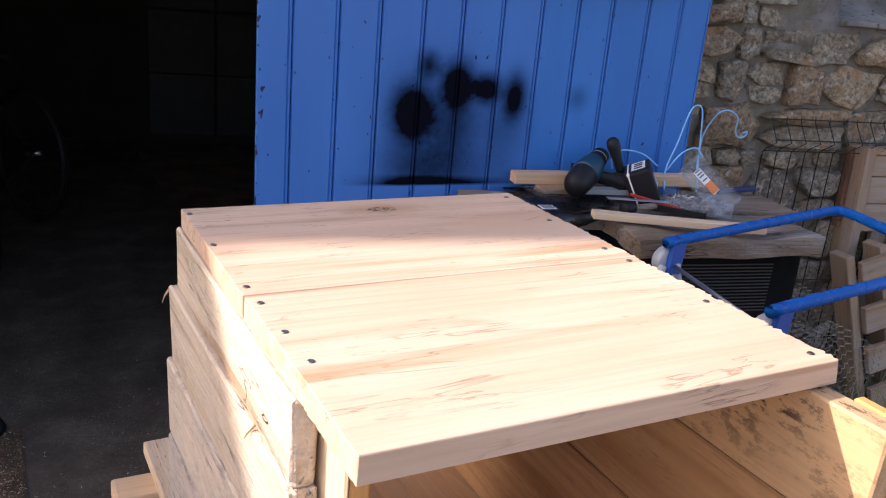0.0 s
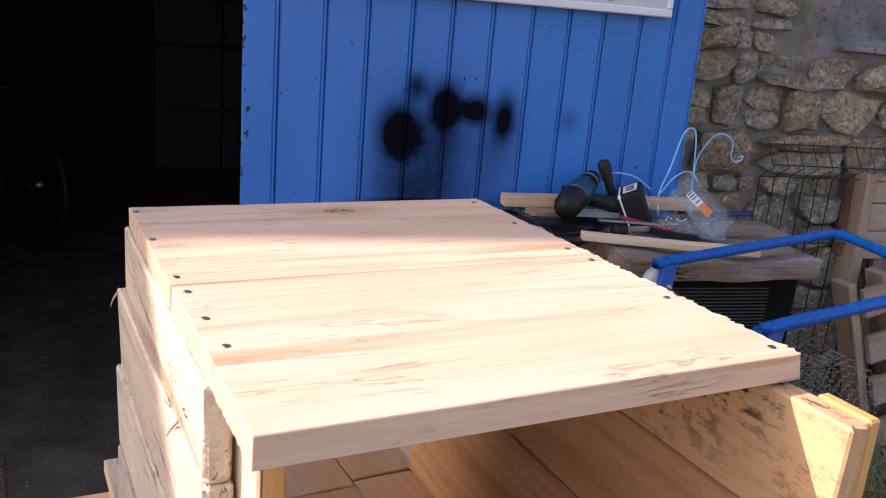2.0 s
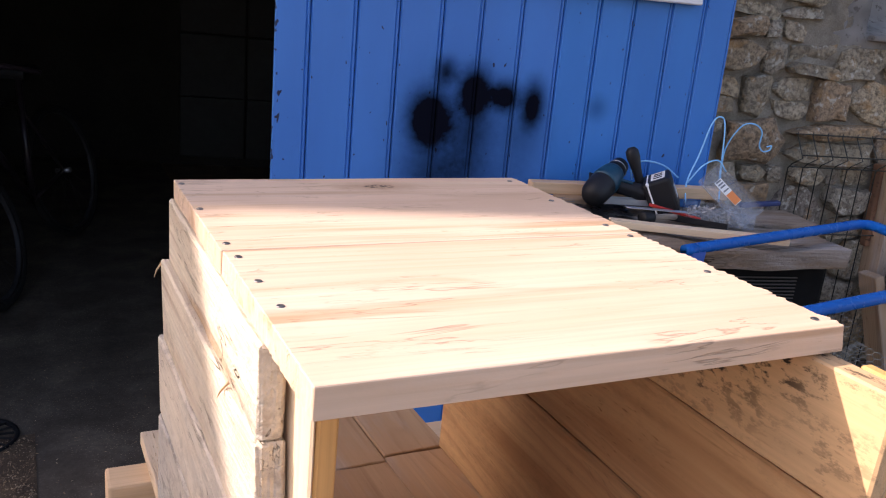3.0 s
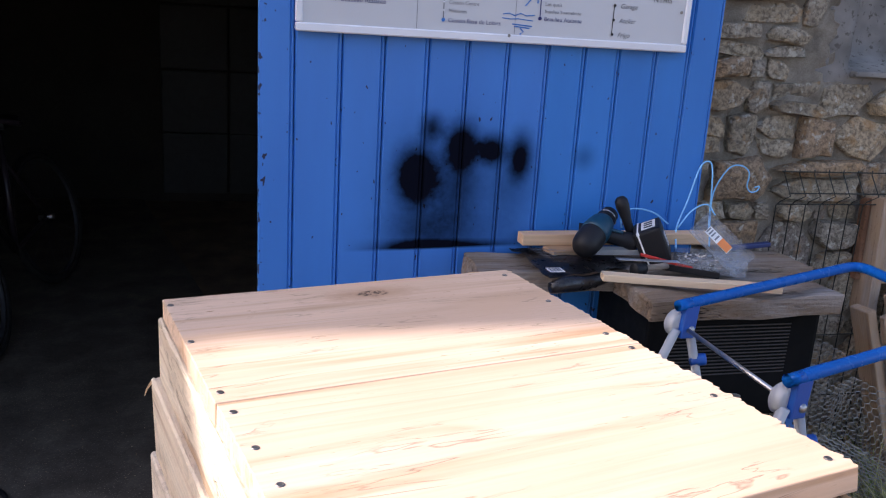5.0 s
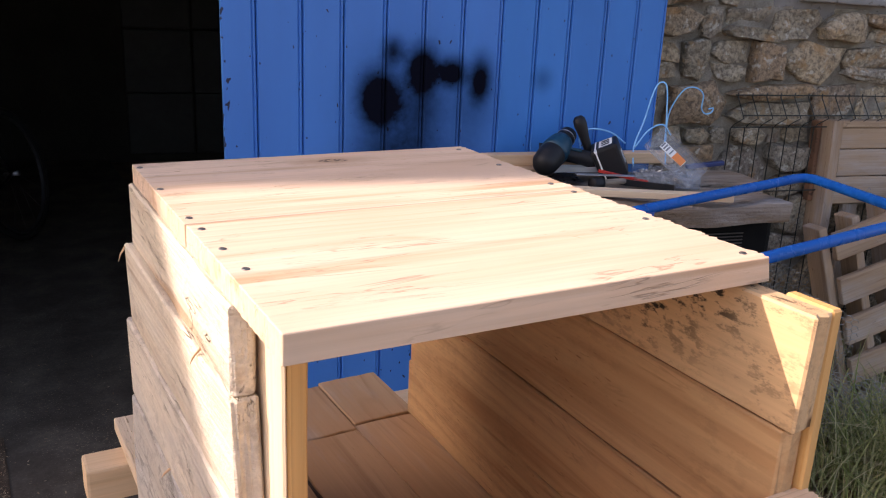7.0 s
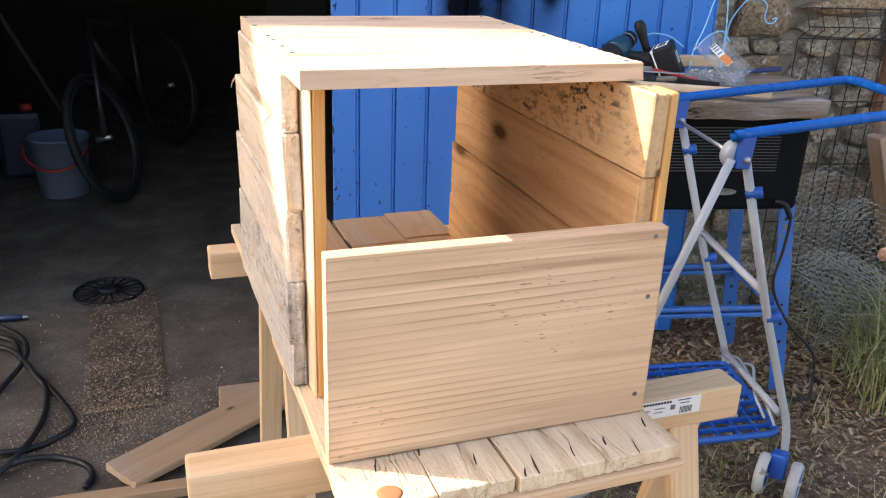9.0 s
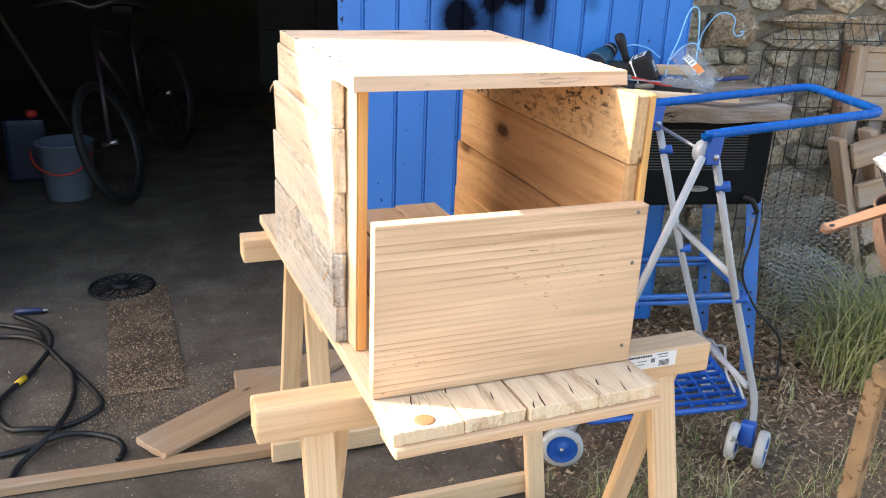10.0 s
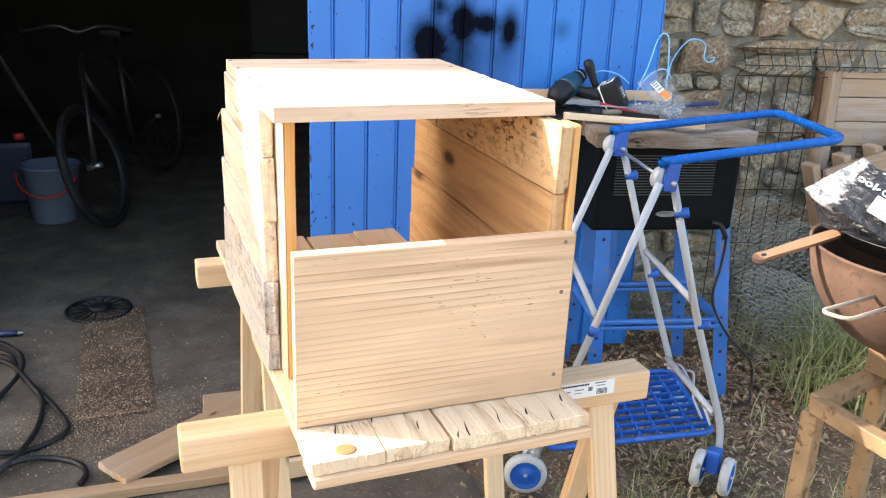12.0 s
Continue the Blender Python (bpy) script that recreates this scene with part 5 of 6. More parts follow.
solo("chisel", cuboid(0.12, 0.018, 0.014, 0.004), plain("navy_handle", (0.012, 0.03, 0.12), 0.4), "dark blue tool handle behind the case", "tool", FACE @ Matrix.Translation((1.265, -0.045, Z + 0.018)) @ pose(0, 0, 0, 0, -6, -4))


# light blue cord, looped over the bench and up the door edge
cord = thing("cord", "thin light blue cord in loose loops", "cord", face(1.15, -0.05, Z))
tube("strand", spline([face(0.86, -0.05, 1.03), face(0.855, -0.05, 1.062), face(0.885, -0.05, 1.082), face(0.94, -0.06, 1.075), face(0.985, -0.07, 1.045)]), 0.0022, CORD, cord)
tube("strand", spline([face(1.00, -0.10, 0.985), face(1.03, -0.04, 1.03), face(1.065, -0.02, 1.10), face(1.085, -0.02, 1.18), face(1.103, -0.02, 1.207), face(1.125, -0.02, 1.195), face(1.135, -0.02, 1.12), face(1.133, -0.03, 1.05), face(1.12, -0.06, 1.0)]), 0.0022, CORD, cord)
tube("strand", spline([face(1.10, -0.10, 0.99), face(1.14, -0.02, 1.07), face(1.17, 0.02, 1.125), face(1.225, 0.05, 1.178), face(1.27, 0.06, 1.185), face(1.30, 0.06, 1.165), face(1.30, 0.06, 1.125), face(1.315, 0.06, 1.108), face(1.335, 0.06, 1.112), face(1.34, 0.06, 1.125), face(1.325, 0.06, 1.122)]), 0.0022, CORD, cord)
tube("strand", spline([face(1.02, -0.06, 1.03), face(1.07, -0.04, 1.075), face(1.12, -0.03, 1.09), face(1.15, -0.03, 1.06)]), 0.0022, CORD, cord)

# ---------------------------------------------------------------- fence panel, wire netting, crates by the wall
def fence_panel():
    f = thing("fence_panel", "dark welded wire fence panel against the stone wall", "fence panel", face(2.2, 0.17, 0))
    for i in range(26):
        e = 1.490 + 0.0535 * i
        pts = [(e, 0.17, -0.005), (e, 0.17, 1.045), (e + 0.0, 0.155, 1.06), (e + 0.004, 0.115, 1.085), (e + 0.012, 0.155, 1.125), (e + 0.012, 0.17, 1.145), (e + 0.012, 0.17, 1.158)]
        tube("upright_wire", [face(*p) for p in pts], 0.0020, FENCE, f, sides=5)
    for z, n in ((1.152, 0.165), (1.095, 0.112), (1.05, 0.165), (0.836, 0.165), (0.609, 0.165), (0.39, 0.165), (0.17, 0.165)):
        tube("cross_wire", [face(1.490, n, z), face(2.85, n, z)], 0.0022, FENCE, f, sides=5)
    return f


fence_panel()


def netting():
    """A crumpled length of hexagonal wire netting."""
    bm = bmesh.new()
    a = 0.0125
    for layer in range(3):
        pts = {}

        def at(u, v):
            key = (round(u, 4), round(v, 4))
            if key not in pts:
                q = Vector((u * 3.5 + layer * 7, v * 3.5, layer * 3))
                e = 1.50 + u + 0.05 * noise.noise(q) + 0.03 * layer * math.sin(v * 9)
                n = 0.10 - 0.10 * layer - 0.10 * (0.6 - v) + 0.11 * noise.noise(q + Vector((5, 2, 8))) + 0.03 * noise.noise(q * 3)
                z = 0.01 + v * (0.95, 1.0, 0.85)[layer] + 0.05 * noise.noise(q + Vector((1, 9, 4)))
                pts[key] = (e, min(n, 0.155), max(0.004, z))
            return pts[key]
        h = a * math.sqrt(3)
        for i in range(int(0.46 / (1.5 * a))):
            for j in range(int((0.66, 0.52, 0.40)[layer] / h)):
                cu, cv = i * 1.5 * a, (j + 0.5 * (i % 2)) * h
                top = (0.64 - 0.9 * abs(cu - 0.18) ** 1.3) * (1, 0.85, 0.62)[layer]
                if cv > top:
                    continue
                c = [(cu + a * math.cos(k * math.pi / 3), cv + a * math.sin(k * math.pi / 3)) for k in range(6)]
                for k in (0, 1, 2):
                    sweep(bm, [at(*c[k]), at(*c[k + 1])], 0.0011 if k != 1 else 0.0015, 3, caps=False)
    return solo("wire_netting", bm, GALV, "crumpled roll of galvanised hexagonal wire netting", "wire netting", FACE, kind="stuff")


netting()


def crate():
    c = thing("crate", "weathered slatted crate leaning by the fence", "crate", face(2.05, 0.05, 0))
    m = FACE @ Matrix.Translation((-0.012, 0.105, 0)) @ pose(0, 0, 0, -3, 0, 0)
    board("post", 1.868, 1.905, -0.03, 0.055, 0.70, 1.075, "z", PALLET, c, base=m, bevel=0.004, nx=6, wob=0.002)
    board("post", 1.848, 1.866, 0.02, 0.056, 0.80, 1.07, "z", RUST, c, base=m, bevel=0.003)
    for z0, z1, s in ((0.982, 1.05, 1), (0.89, 0.979, 2), (0.795, 0.887, 3)):
        board("slat", 1.906, 2.42, -0.026, -0.006, z0, z1, "x", PALLET, c, base=m, bevel=0.003, nx=6, wob=0.0015, seed=s)
    board("rail", 1.906, 2.42, -0.030, 0.03, 1.052, 1.074, "x", PALLET, c, base=m, bevel=0.003)
    board("post", 1.97, 2.03, -0.01, 0.012, 0.02, 0.794, "z", PALLET, c, base=m, bevel=0.003)
    board("post", 2.30, 2.36, -0.01, 0.012, 0.02, 0.794, "z", PALLET, c, base=m, bevel=0.003)
    strokes("chalk_mark", [[(2.01, 0.85), (2.0, 0.86), (1.992, 0.845), (2.0, 0.83), (2.012, 0.835), (2.012, 0.844)]], 0.0016, INK_GREY, c, n=0.083)
    return c


crate()


def pallet():
    p = thing("pallet", "grey-brown pallet standing on end against the crate", "pallet", face(2.0, -0.02, 0))
    m = FACE @ Matrix.Translation((1.990, -0.035, 0)) @ pose(0, 0, 0, -4, -17, 0)
    for i, e in enumerate((0.0, 0.125, 0.25, 0.38)):
        board("deck_board", e, e + 0.032, -0.01, 0.075, 0.0, 0.775, "z", PALLET, p, base=m, bevel=0.003, nx=5, wob=0.002, seed=i)
    for i, z in enumerate((0.05, 0.20, 0.35, 0.50, 0.66)):
        board("deck_board", 0.034, 0.60, -0.034, -0.0115, z, z + 0.095, "x", PALLET, p, base=m, bevel=0.003, nx=5, wob=0.002, seed=i + 7)
    return p


pallet()


# ---------------------------------------------------------------- barbecue on its steel stand
def stand():
    s = thing("steel_stand", "rusty ochre angle-iron stand carrying the barbecue", "stand", (1.19, 0.10, 0))
    a, b, d = Vector((1.092, 0.184, 0.744)), Vector((1.302, 0.241, 0.744)), Vector((1.105, -0.047, 0.744))
    c = b + d - a
    for p, q in ((a, b), (b, c), (c, d), (d, a)):
        stick("rail", p, q, 0.0275, 0.0275, RUST_OCHRE, s, bevel=0.002, nx=4, wob=0.0008)
    for p in (a, b, c, d):
        stick("leg", p + Vector((0, 0, -0.0137)), Vector((p.x, p.y, 0.0)), 0.0285, 0.0285, RUST_OCHRE, s, up=tuple((b - a).normalized()), bevel=0.002, nx=8, wob=0.0008)
    stick("block", a.lerp(b, 0.76) + Vector((0.0, -0.012, 0.043)), b + Vector((0.13, 0.008, 0.043)), 0.045, 0.058, RUST_OCHRE, s, bevel=0.002)
    return s


stand()


def barbecue():
    g = thing("barbecue", "rusty half-drum barbecue bowl on a steel stand", "barbecue", (1.268, 0.179, 0.815))
    c = Vector((1.268, 0.179, 0.9975))
    r = 0.1826
    prof = [(r * math.sin(k * math.pi / 36), -r * math.cos(k * math.pi / 36)) for k in range(1, 18)]
    prof = [(0.0, -r)] + prof + [(r, 0.0), (r + 0.0035, 0.0035), (r, 0.006), (r - 0.0045, 0.0)] + [((r - 0.0045) * math.sin(k * math.pi / 36), -(r - 0.0045) * math.cos(k * math.pi / 36)) for k in range(17, 0, -1)] + [(0.0, -r + 0.0045)]
    part("bowl", lathe(prof, 56), plain("rusty_bowl", (0.085, 0.047, 0.032), 0.8, 0.1, var=0.3, scale=90, bump=0.4, wear=((0.06, 0.032, 0.022), 0.3)), g, "rusty pitted steel bowl", Matrix.Translation(c), True)
    hw = [Vector((1.125, 0.129, 0.962)), Vector((0.965, 0.096, 0.964)), Vector((0.981, 0.059, 0.964)), Vector((1.138, 0.091, 0.964))]
    tube("handle", rounded(hw, 0.017), 0.0032, plain("pale_steel", (0.27, 0.22, 0.175), 0.6, 0.1, var=0.25, scale=60), g, "pale steel loop handle")
    return g


barbecue()


def roast_pan():
    p = thing("roasting_pan", "shallow black pan with a wooden handle resting on the barbecue", "pan", (1.287, 0.193, 1.004))
    c = Vector((1.287, 0.193, 1.004))
    t = Matrix.Translation(c) @ pose(0, 0, 0, 0, 0, 22)
    part("tray", lathe([(0, 0), (0.147, 0), (0.162, 0.0235), (0.166, 0.0246), (0.1635, 0.0263), (0.145, 0.0034), (0, 0.0034)], 52), BLACK, p, "black sheet steel tray", t, True)
    a, b = Vector((1.1724, 0.2605, 1.021)), Vector((0.9736, 0.2549, 0.9863))
    way = (b - a)
    up = Vector((0.2, -0.3, 1))
    bm = bmesh.new()
    l = way.length
    prof = [(0, 0.0067), (0.045, 0.0095), (0.10, 0.0095), (l - 0.028, 0.0078), (l - 0.011, 0.0095), (l - 0.0034, 0.0067), (l, 0.0022)]
    ring = [(x, y) for x, y in prof] + [(x, -y) for x, y in reversed(prof)]
    hi = [bm.verts.new((x, y, 0.0034)) for x, y in ring]
    lo = [bm.verts.new((x, y, -0.0034)) for x, y in ring]
    bm.faces.new(hi)
    bm.faces.new(lo[::-1])
    for i in range(len(ring)):
        j = (i + 1) % len(ring)
        bm.faces.new((hi[i], lo[i], lo[j], hi[j]))
    x = way.normalized()
    y = up.cross(x).normalized()
    m = Matrix((x, y, x.cross(y))).transposed().to_4x4()
    m.translation = a
    h = part("handle", bm, COPPER_WOOD, p, "flat reddish wooden handle", m)
    part("hanging_hole", lathe([(0, 0.0005), (0.006, 0.0005), (0.006, -0.0005), (0, -0.0005)], 14), INK, h, "", m @ Matrix.Translation((l - 0.020, 0, 0.0036)) @ Matrix.Diagonal((0.9, 0.56, 0.56, 1)))
    return p


roast_pan()


def charcoal_bag():
    """A slumped foil and paper bag, its crimped end towards the wall, lying over the pan."""
    low, end, side = Vector((1.88, 1.09, 0.83)), Vector((0.235, 0.03, 0.075)), Vector((0.26, -0.35, -0.20))
    ex = side.normalized()
    nrm = side.cross(end).normalized()
    nrm = nrm if nrm.z > 0 else -nrm
    ey = nrm.cross(ex)
    m = Matrix((ex, ey, nrm)).transposed().to_4x4()
    m.translation = low
    inv = m.inverted()
    m = Matrix.Translation((1.0744, 0.2773, 1.0927)) @ m.to_3x3().to_4x4() @ Matrix.Scale(0.56, 4)
    bm = bmesh.new()
    nx, ny = 34, 24
    top, bot = [], []
    for j in range(ny + 1):
        r0, r1 = [], []
        for i in range(nx + 1):
            u, v = i / nx, j / ny
            p = low + side * u + end * v
            tight = max(0.0, 1 - u / 0.3)
            bulge = 0.030 * math.sin(math.pi * v) * min(1.0, u / 0.25) + 0.006 * noise.noise(Vector((u * 5, v * 4, 1)))
            crease = (0.005 + 0.014 * tight) * noise.noise(Vector((u * 9, v * 11 + u * 5, 4))) + (0.002 + 0.006 * tight) * noise.noise(Vector((u * 26, v * 30, 7)))
            r0.append(bm.verts.new(inv @ (p + nrm * (bulge + crease))))
            h = 0.10 * min(1.0, 0.12 + u / 0.16)
            q = p + Vector((0.02, 0.0, -h)) + Vector((0.012, 0.012, 0.0)) * noise.noise(Vector((u * 9, v * 3, 3)))
            q.z = max(q.z, 0.726 - 0.03 * u)
            r1.append(bm.verts.new(inv @ q))
        top.append(r0)
        bot.append(r1)
    for j in range(ny):
        for i in range(nx):
            bm.faces.new((top[j][i], top[j][i + 1], top[j + 1][i + 1], top[j + 1][i]))
            bm.faces.new((bot[j][i], bot[j + 1][i], bot[j + 1][i + 1], bot[j][i + 1]))
    for i in range(nx):
        for j in (0, ny):
            bm.faces.new((top[j][i], top[j][i + 1], bot[j][i + 1], bot[j][i]))
    for j in range(ny):
        for i in (0, nx):
            bm.faces.new((top[j][i], top[j + 1][i], bot[j + 1][i], bot[j][i]))
    mt, nt, b = blank("bag_print", 0.30)
    sep = nd(nt, "ShaderNodeSeparateXYZ", {"Vector": coords(nt, shuffle=False)})
    crk = noise_tex(nt, coords(nt, (20, 34, 20), False), 1.0, 5.0, 0.6, 0.8)
    s = math2(nt, "ADD", sep.outputs["X"], math2(nt, "MULTIPLY", math2(nt, "SUBTRACT", crk, 0.5), 0.10))
    upper = ramp(nt, nd(nt, "ShaderNodeMapRange", {"Value": sep.outputs["Z"], "From Min": -0.03, "From Max": 0.0}).outputs[0], [(0.4, 0.0), (0.6, 1.0)])
    foil = math2(nt, "MULTIPLY", ramp(nt, nd(nt, "ShaderNodeMapRange", {"Value": s, "From Min": 0.12, "From Max": 0.06}).outputs[0], [(0.35, 0.0), (0.65, 1.0)]), upper)
    col = mix(nt, foil, (0.020, 0.021, 0.025), (0.42, 0.42, 0.43))
    fade = noise_tex(nt, coords(nt, (30, 80, 40), False), 1.0, 5.0, 0.7)
    col = mix(nt, ramp(nt, fade, [(0.60, 0.0), (0.66, 0.55)]), col, (0.50, 0.50, 0.50))
    nt.links.new(col, b.inputs["Base Color"])
    nt.links.new(math2(nt, "MULTIPLY", foil, 0.35), b.inputs["Metallic"])
    relief(nt, b, crk, 0.8, 0.012)
    bag = solo("charcoal_bag", bm, mt, "crumpled silver and black charcoal bag lying on the pan", "bag", m, False)

    def flat(name, x, y, w, h, z=0.0, label="", turn=0.0, mat=None):
        return part(name, cuboid(w, h, 0.0015, 0.0), mat or WHITE, bag, label, m @ Matrix.Translation((x, y, 0.008 + 0.030 * math.sin(math.pi * y / 0.237) + z)) @ pose(0, 0, 0, 0, 0, turn))
    patch = flat("label_patch", 0.235, 0.060, 0.13, 0.075, 0.004, "white printed patch")
    part("print_bar", cuboid(0.03, 0.004, 0.001, 0), INK_GREY, patch, "", m @ Matrix.Translation((0.215, 0.055, 0.036)))
    def ring(x, y, r, t, squash=1.0):
        return part("lettering", lathe([(r - t, 0), (r - t, 0.0012), (r, 0.0012), (r, 0), (r - t, 0)], 18), WHITE, bag, "", m @ Matrix.Translation((x, y, 0.008 + 0.030 * math.sin(math.pi * y / 0.237))) @ Matrix.Diagonal((squash, 1, 1, 1)))
    flat("lettering", 0.088, 0.112, 0.006, 0.018)
    ring(0.108, 0.112, 0.011, 0.0055)
    ring(0.132, 0.112, 0.011, 0.0055)
    flat("lettering", 0.150, 0.116, 0.006, 0.028)
    flat("lettering", 0.160, 0.112, 0.014, 0.006, 0.0, "", 40)
    ring(0.186, 0.114, 0.013, 0.004)
    for k, (w, h) in enumerate(((0.012, 0.004), (0.004, 0.022), (0.012, 0.004), (0.004, 0.016))):
        flat("lettering", 0.150 + 0.014 * k, 0.198, w, h, 0.0, "", 12)
    return bag


charcoal_bag()


# ---------------------------------------------------------------- inside the barn
def bucket():
    b = thing("bucket", "pale plastic bucket with a red handle on the barn floor", "bucket", (-0.355, 4.02, 0.006))
    m = Matrix.Translation((-0.355, 4.02, 0.006))
    part("pail", lathe([(0, 0), (0.108, 0), (0.113, 0.008), (0.142, 0.292), (0.150, 0.296), (0.150, 0.305), (0.138, 0.305), (0.110, 0.012), (0, 0.012)], 40), BUCKET, b, "pale plastic pail", m, True)
    tube("bail", [Vector((-0.355, 4.02, 0.27)) + Vector((0.148 * math.cos(a) - 0.02, -0.02 - 0.150 * math.sin(a), -0.10 * math.sin(a))) for a in [math.pi * k / 14 for k in range(15)]], 0.006, RED, b, "red handle")
    return b


bucket()


DULL = plain("dull_metal", (0.035, 0.035, 0.038), 0.6, 0.3)


def bicycle():
    k = thing("bicycle", "dark bicycle leaning in the shadow of the barn", "bicycle", (0.05, 4.4, 0.006))

    def wheel(c, r, axle):
        m = along(c, Vector(c) + Vector(axle))
        tyre = part("tyre", lathe([(r - 0.036, -0.010), (r - 0.012, -0.019), (r, 0.0), (r - 0.012, 0.019), (r - 0.036, 0.010), (r - 0.036, -0.010)], 48), RUBBER, k, "black tyre", m, True)
        part("rim", lathe([(r - 0.052, -0.010), (r - 0.036, -0.011), (r - 0.036, 0.011), (r - 0.052, 0.010), (r - 0.052, -0.010)], 48), DULL, tyre, "dull metal rim", m, True)
        hub = part("hub", lathe([(0, -0.04), (0.016, -0.04), (0.012, 0), (0.016, 0.04), (0, 0.04)], 16), STEEL, tyre, "", m, True)
        for i in range(16):
            a = i * math.tau / 16
            p, q = Vector((0.014 * math.cos(a), 0.014 * math.sin(a), 0.02 * (-1) ** i)), Vector(((r - 0.05) * math.cos(a + 0.3), (r - 0.05) * math.sin(a + 0.3), 0))
            part("spoke", sweep(bmesh.new(), [p, q], 0.0009, 4), DULL, hub, "", m)
    f, r = Vector((-0.13, 3.84, 0.328)), Vector((0.215, 4.95, 0.375))
    wheel(f, 0.325, (0.88, -0.36, 0.28))
    wheel(r, 0.365, (0.86, -0.46, 0.2))
    dark = plain("dark_frame_paint", (0.03, 0.02, 0.025), 0.35)
    head, bb, seat = Vector((-0.16, 4.12, 0.86)), Vector((0.06, 4.50, 0.32)), Vector((0.02, 4.66, 0.90))
    for n, p, q, w in (("fork", head + Vector((0, -0.02, 0)), f, 0.014), ("down_tube", head + Vector((0, 0, -0.08)), bb, 0.018), ("top_tube", head, seat + Vector((0, 0, -0.14)), 0.016), ("seat_tube", bb, seat, 0.016), ("chain_stay", bb, r, 0.011), ("seat_stay", seat + Vector((0, 0, -0.14)), r, 0.010)):
        tube(n, [p, q], w, dark, k)
    tube("handlebar", spline([head + Vector((-0.27, 0.03, 0.12)), head + Vector((-0.10, -0.02, 0.15)), head + Vector((0.0, -0.02, 0.12)), head + Vector((0.12, 0.0, 0.15)), head + Vector((0.28, 0.08, 0.12))]), 0.012, dark, k)
    part("saddle", cuboid(0.26, 0.13, 0.05, 0.02, nx=3), BLACK, k, "black saddle", Matrix.Translation(seat + Vector((0, 0, 0.03))) @ pose(0, 0, 0, 0, 0, 75))
    return k


bicycle()
solo("broom_handle", sweep(bmesh.new(), [(-0.24, 4.60, 0.02), (-0.76, 4.60, 1.15)], 0.012, 10), ROOF_WOOD, "wooden broom handle leaning in the barn", "handle", smooth=True)
can = thing("jerrycan", "dark blue plastic can behind the bucket", "can", (-0.56, 4.35, 0.006))
part("body", cuboid(0.22, 0.16, 0.36, 0.03), plain("blue_can", (0.006, 0.014, 0.045), 0.5), can, "", Matrix.Translation((-0.57, 4.40, 0.187)))
part("cap", lathe([(0, 0), (0.03, 0), (0.03, 0.035), (0, 0.035)], 16), RED, can, "red cap", Matrix.Translation((-0.53, 4.40, 0.366)), True)


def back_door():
    d = thing("door_2", "pale panelled door in the back of the barn, its paint darkened for the dimness", "door", FACE @ Matrix.Translation((0.3, 4.98, 0)), kind="structure")
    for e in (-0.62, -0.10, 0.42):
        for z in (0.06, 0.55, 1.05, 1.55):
            board("panel", e, e + 0.505, 4.962, 4.99, z, z + 0.485, "z", DIMMED_PANEL, d, base=FACE, bevel=0.008)
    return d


back_door()


def cable_reel():
    r = thing("reel_disc", "black spoked plastic reel side lying on the floor", "reel", (-0.122, 2.672, 0.006))
    c = Vector((-0.122, 2.670, 0.006))
    m = Matrix.Translation(c)
    part("rim", lathe([(0.116, 0.0), (0.128, 0.0), (0.130, 0.006), (0.128, 0.011), (0.118, 0.011), (0.116, 0.0)], 44), BLACK, r, "", m, True)
    part("hub", lathe([(0.0, 0.0), (0.036, 0.0), (0.038, 0.022), (0.020, 0.026), (0.0, 0.020)], 28), BLACK, r, "", m, True)
    for i in range(18):
        a = i * math.tau / 18
        stick("spoke", c + Vector((0.03 * math.cos(a), 0.03 * math.sin(a), 0.010)), c + Vector((0.115 * math.cos(a), 0.115 * math.sin(a), 0.010)), 0.005, 0.006, BLACK, r, bevel=0)
    return r


cable_reel()

lead = thing("extension_lead", "coiled black extension lead with a blue plug on the floor", "cable", (-0.3, 1.9, 0.006))
tube("loop", spline([(-0.62, 2.45, 0.016), (-0.54, 2.41, 0.016), (-0.43, 2.33, 0.018), (-0.395, 2.25, 0.026), (-0.37, 2.15, 0.018), (-0.30, 2.01, 0.016), (-0.24, 1.875, 0.016), (-0.197, 1.737, 0.016), (-0.242, 1.668, 0.016), (-0.32, 1.635, 0.016), (-0.39, 1.632, 0.026), (-0.445, 1.665, 0.016), (-0.482, 1.74, 0.016), (-0.490, 1.834, 0.016), (-0.462, 1.906, 0.016), (-0.412, 2.004, 0.016), (-0.360, 2.14, 0.034), (-0.375, 2.27, 0.036), (-0.44, 2.40, 0.020), (-0.50, 2.475, 0.018)]), 0.0085, CABLE, lead)
tube("loop", spline([(-0.66, 2.33, 0.016), (-0.50, 2.30, 0.018), (-0.41, 2.22, 0.030), (-0.36, 2.12, 0.034), (-0.318, 2.02, 0.03), (-0.285, 1.94, 0.018), (-0.282, 1.78, 0.016), (-0.318, 1.60, 0.034), (-0.400, 1.475, 0.018), (-0.425, 1.39, 0.016)]), 0.0085, CABLE, lead)
tube("loop", spline([(-0.66, 1.56, 0.016), (-0.48, 1.535, 0.016), (-0.39, 1.545, 0.018), (-0.310, 1.565, 0.030), (-0.238, 1.578, 0.016), (-0.162, 1.525, 0.016), (-0.140, 1.465, 0.016), (-0.155, 1.42, 0.016)]), 0.0085, CABLE, lead)
tube("plug", [(-0.50, 2.500, 0.022), (-0.43, 2.495, 0.022), (-0.405, 2.490, 0.022)], [0.012, 0.012, 0.009], plain("blue_plug", (0.012, 0.025, 0.08), 0.4), lead, "dark blue plug")
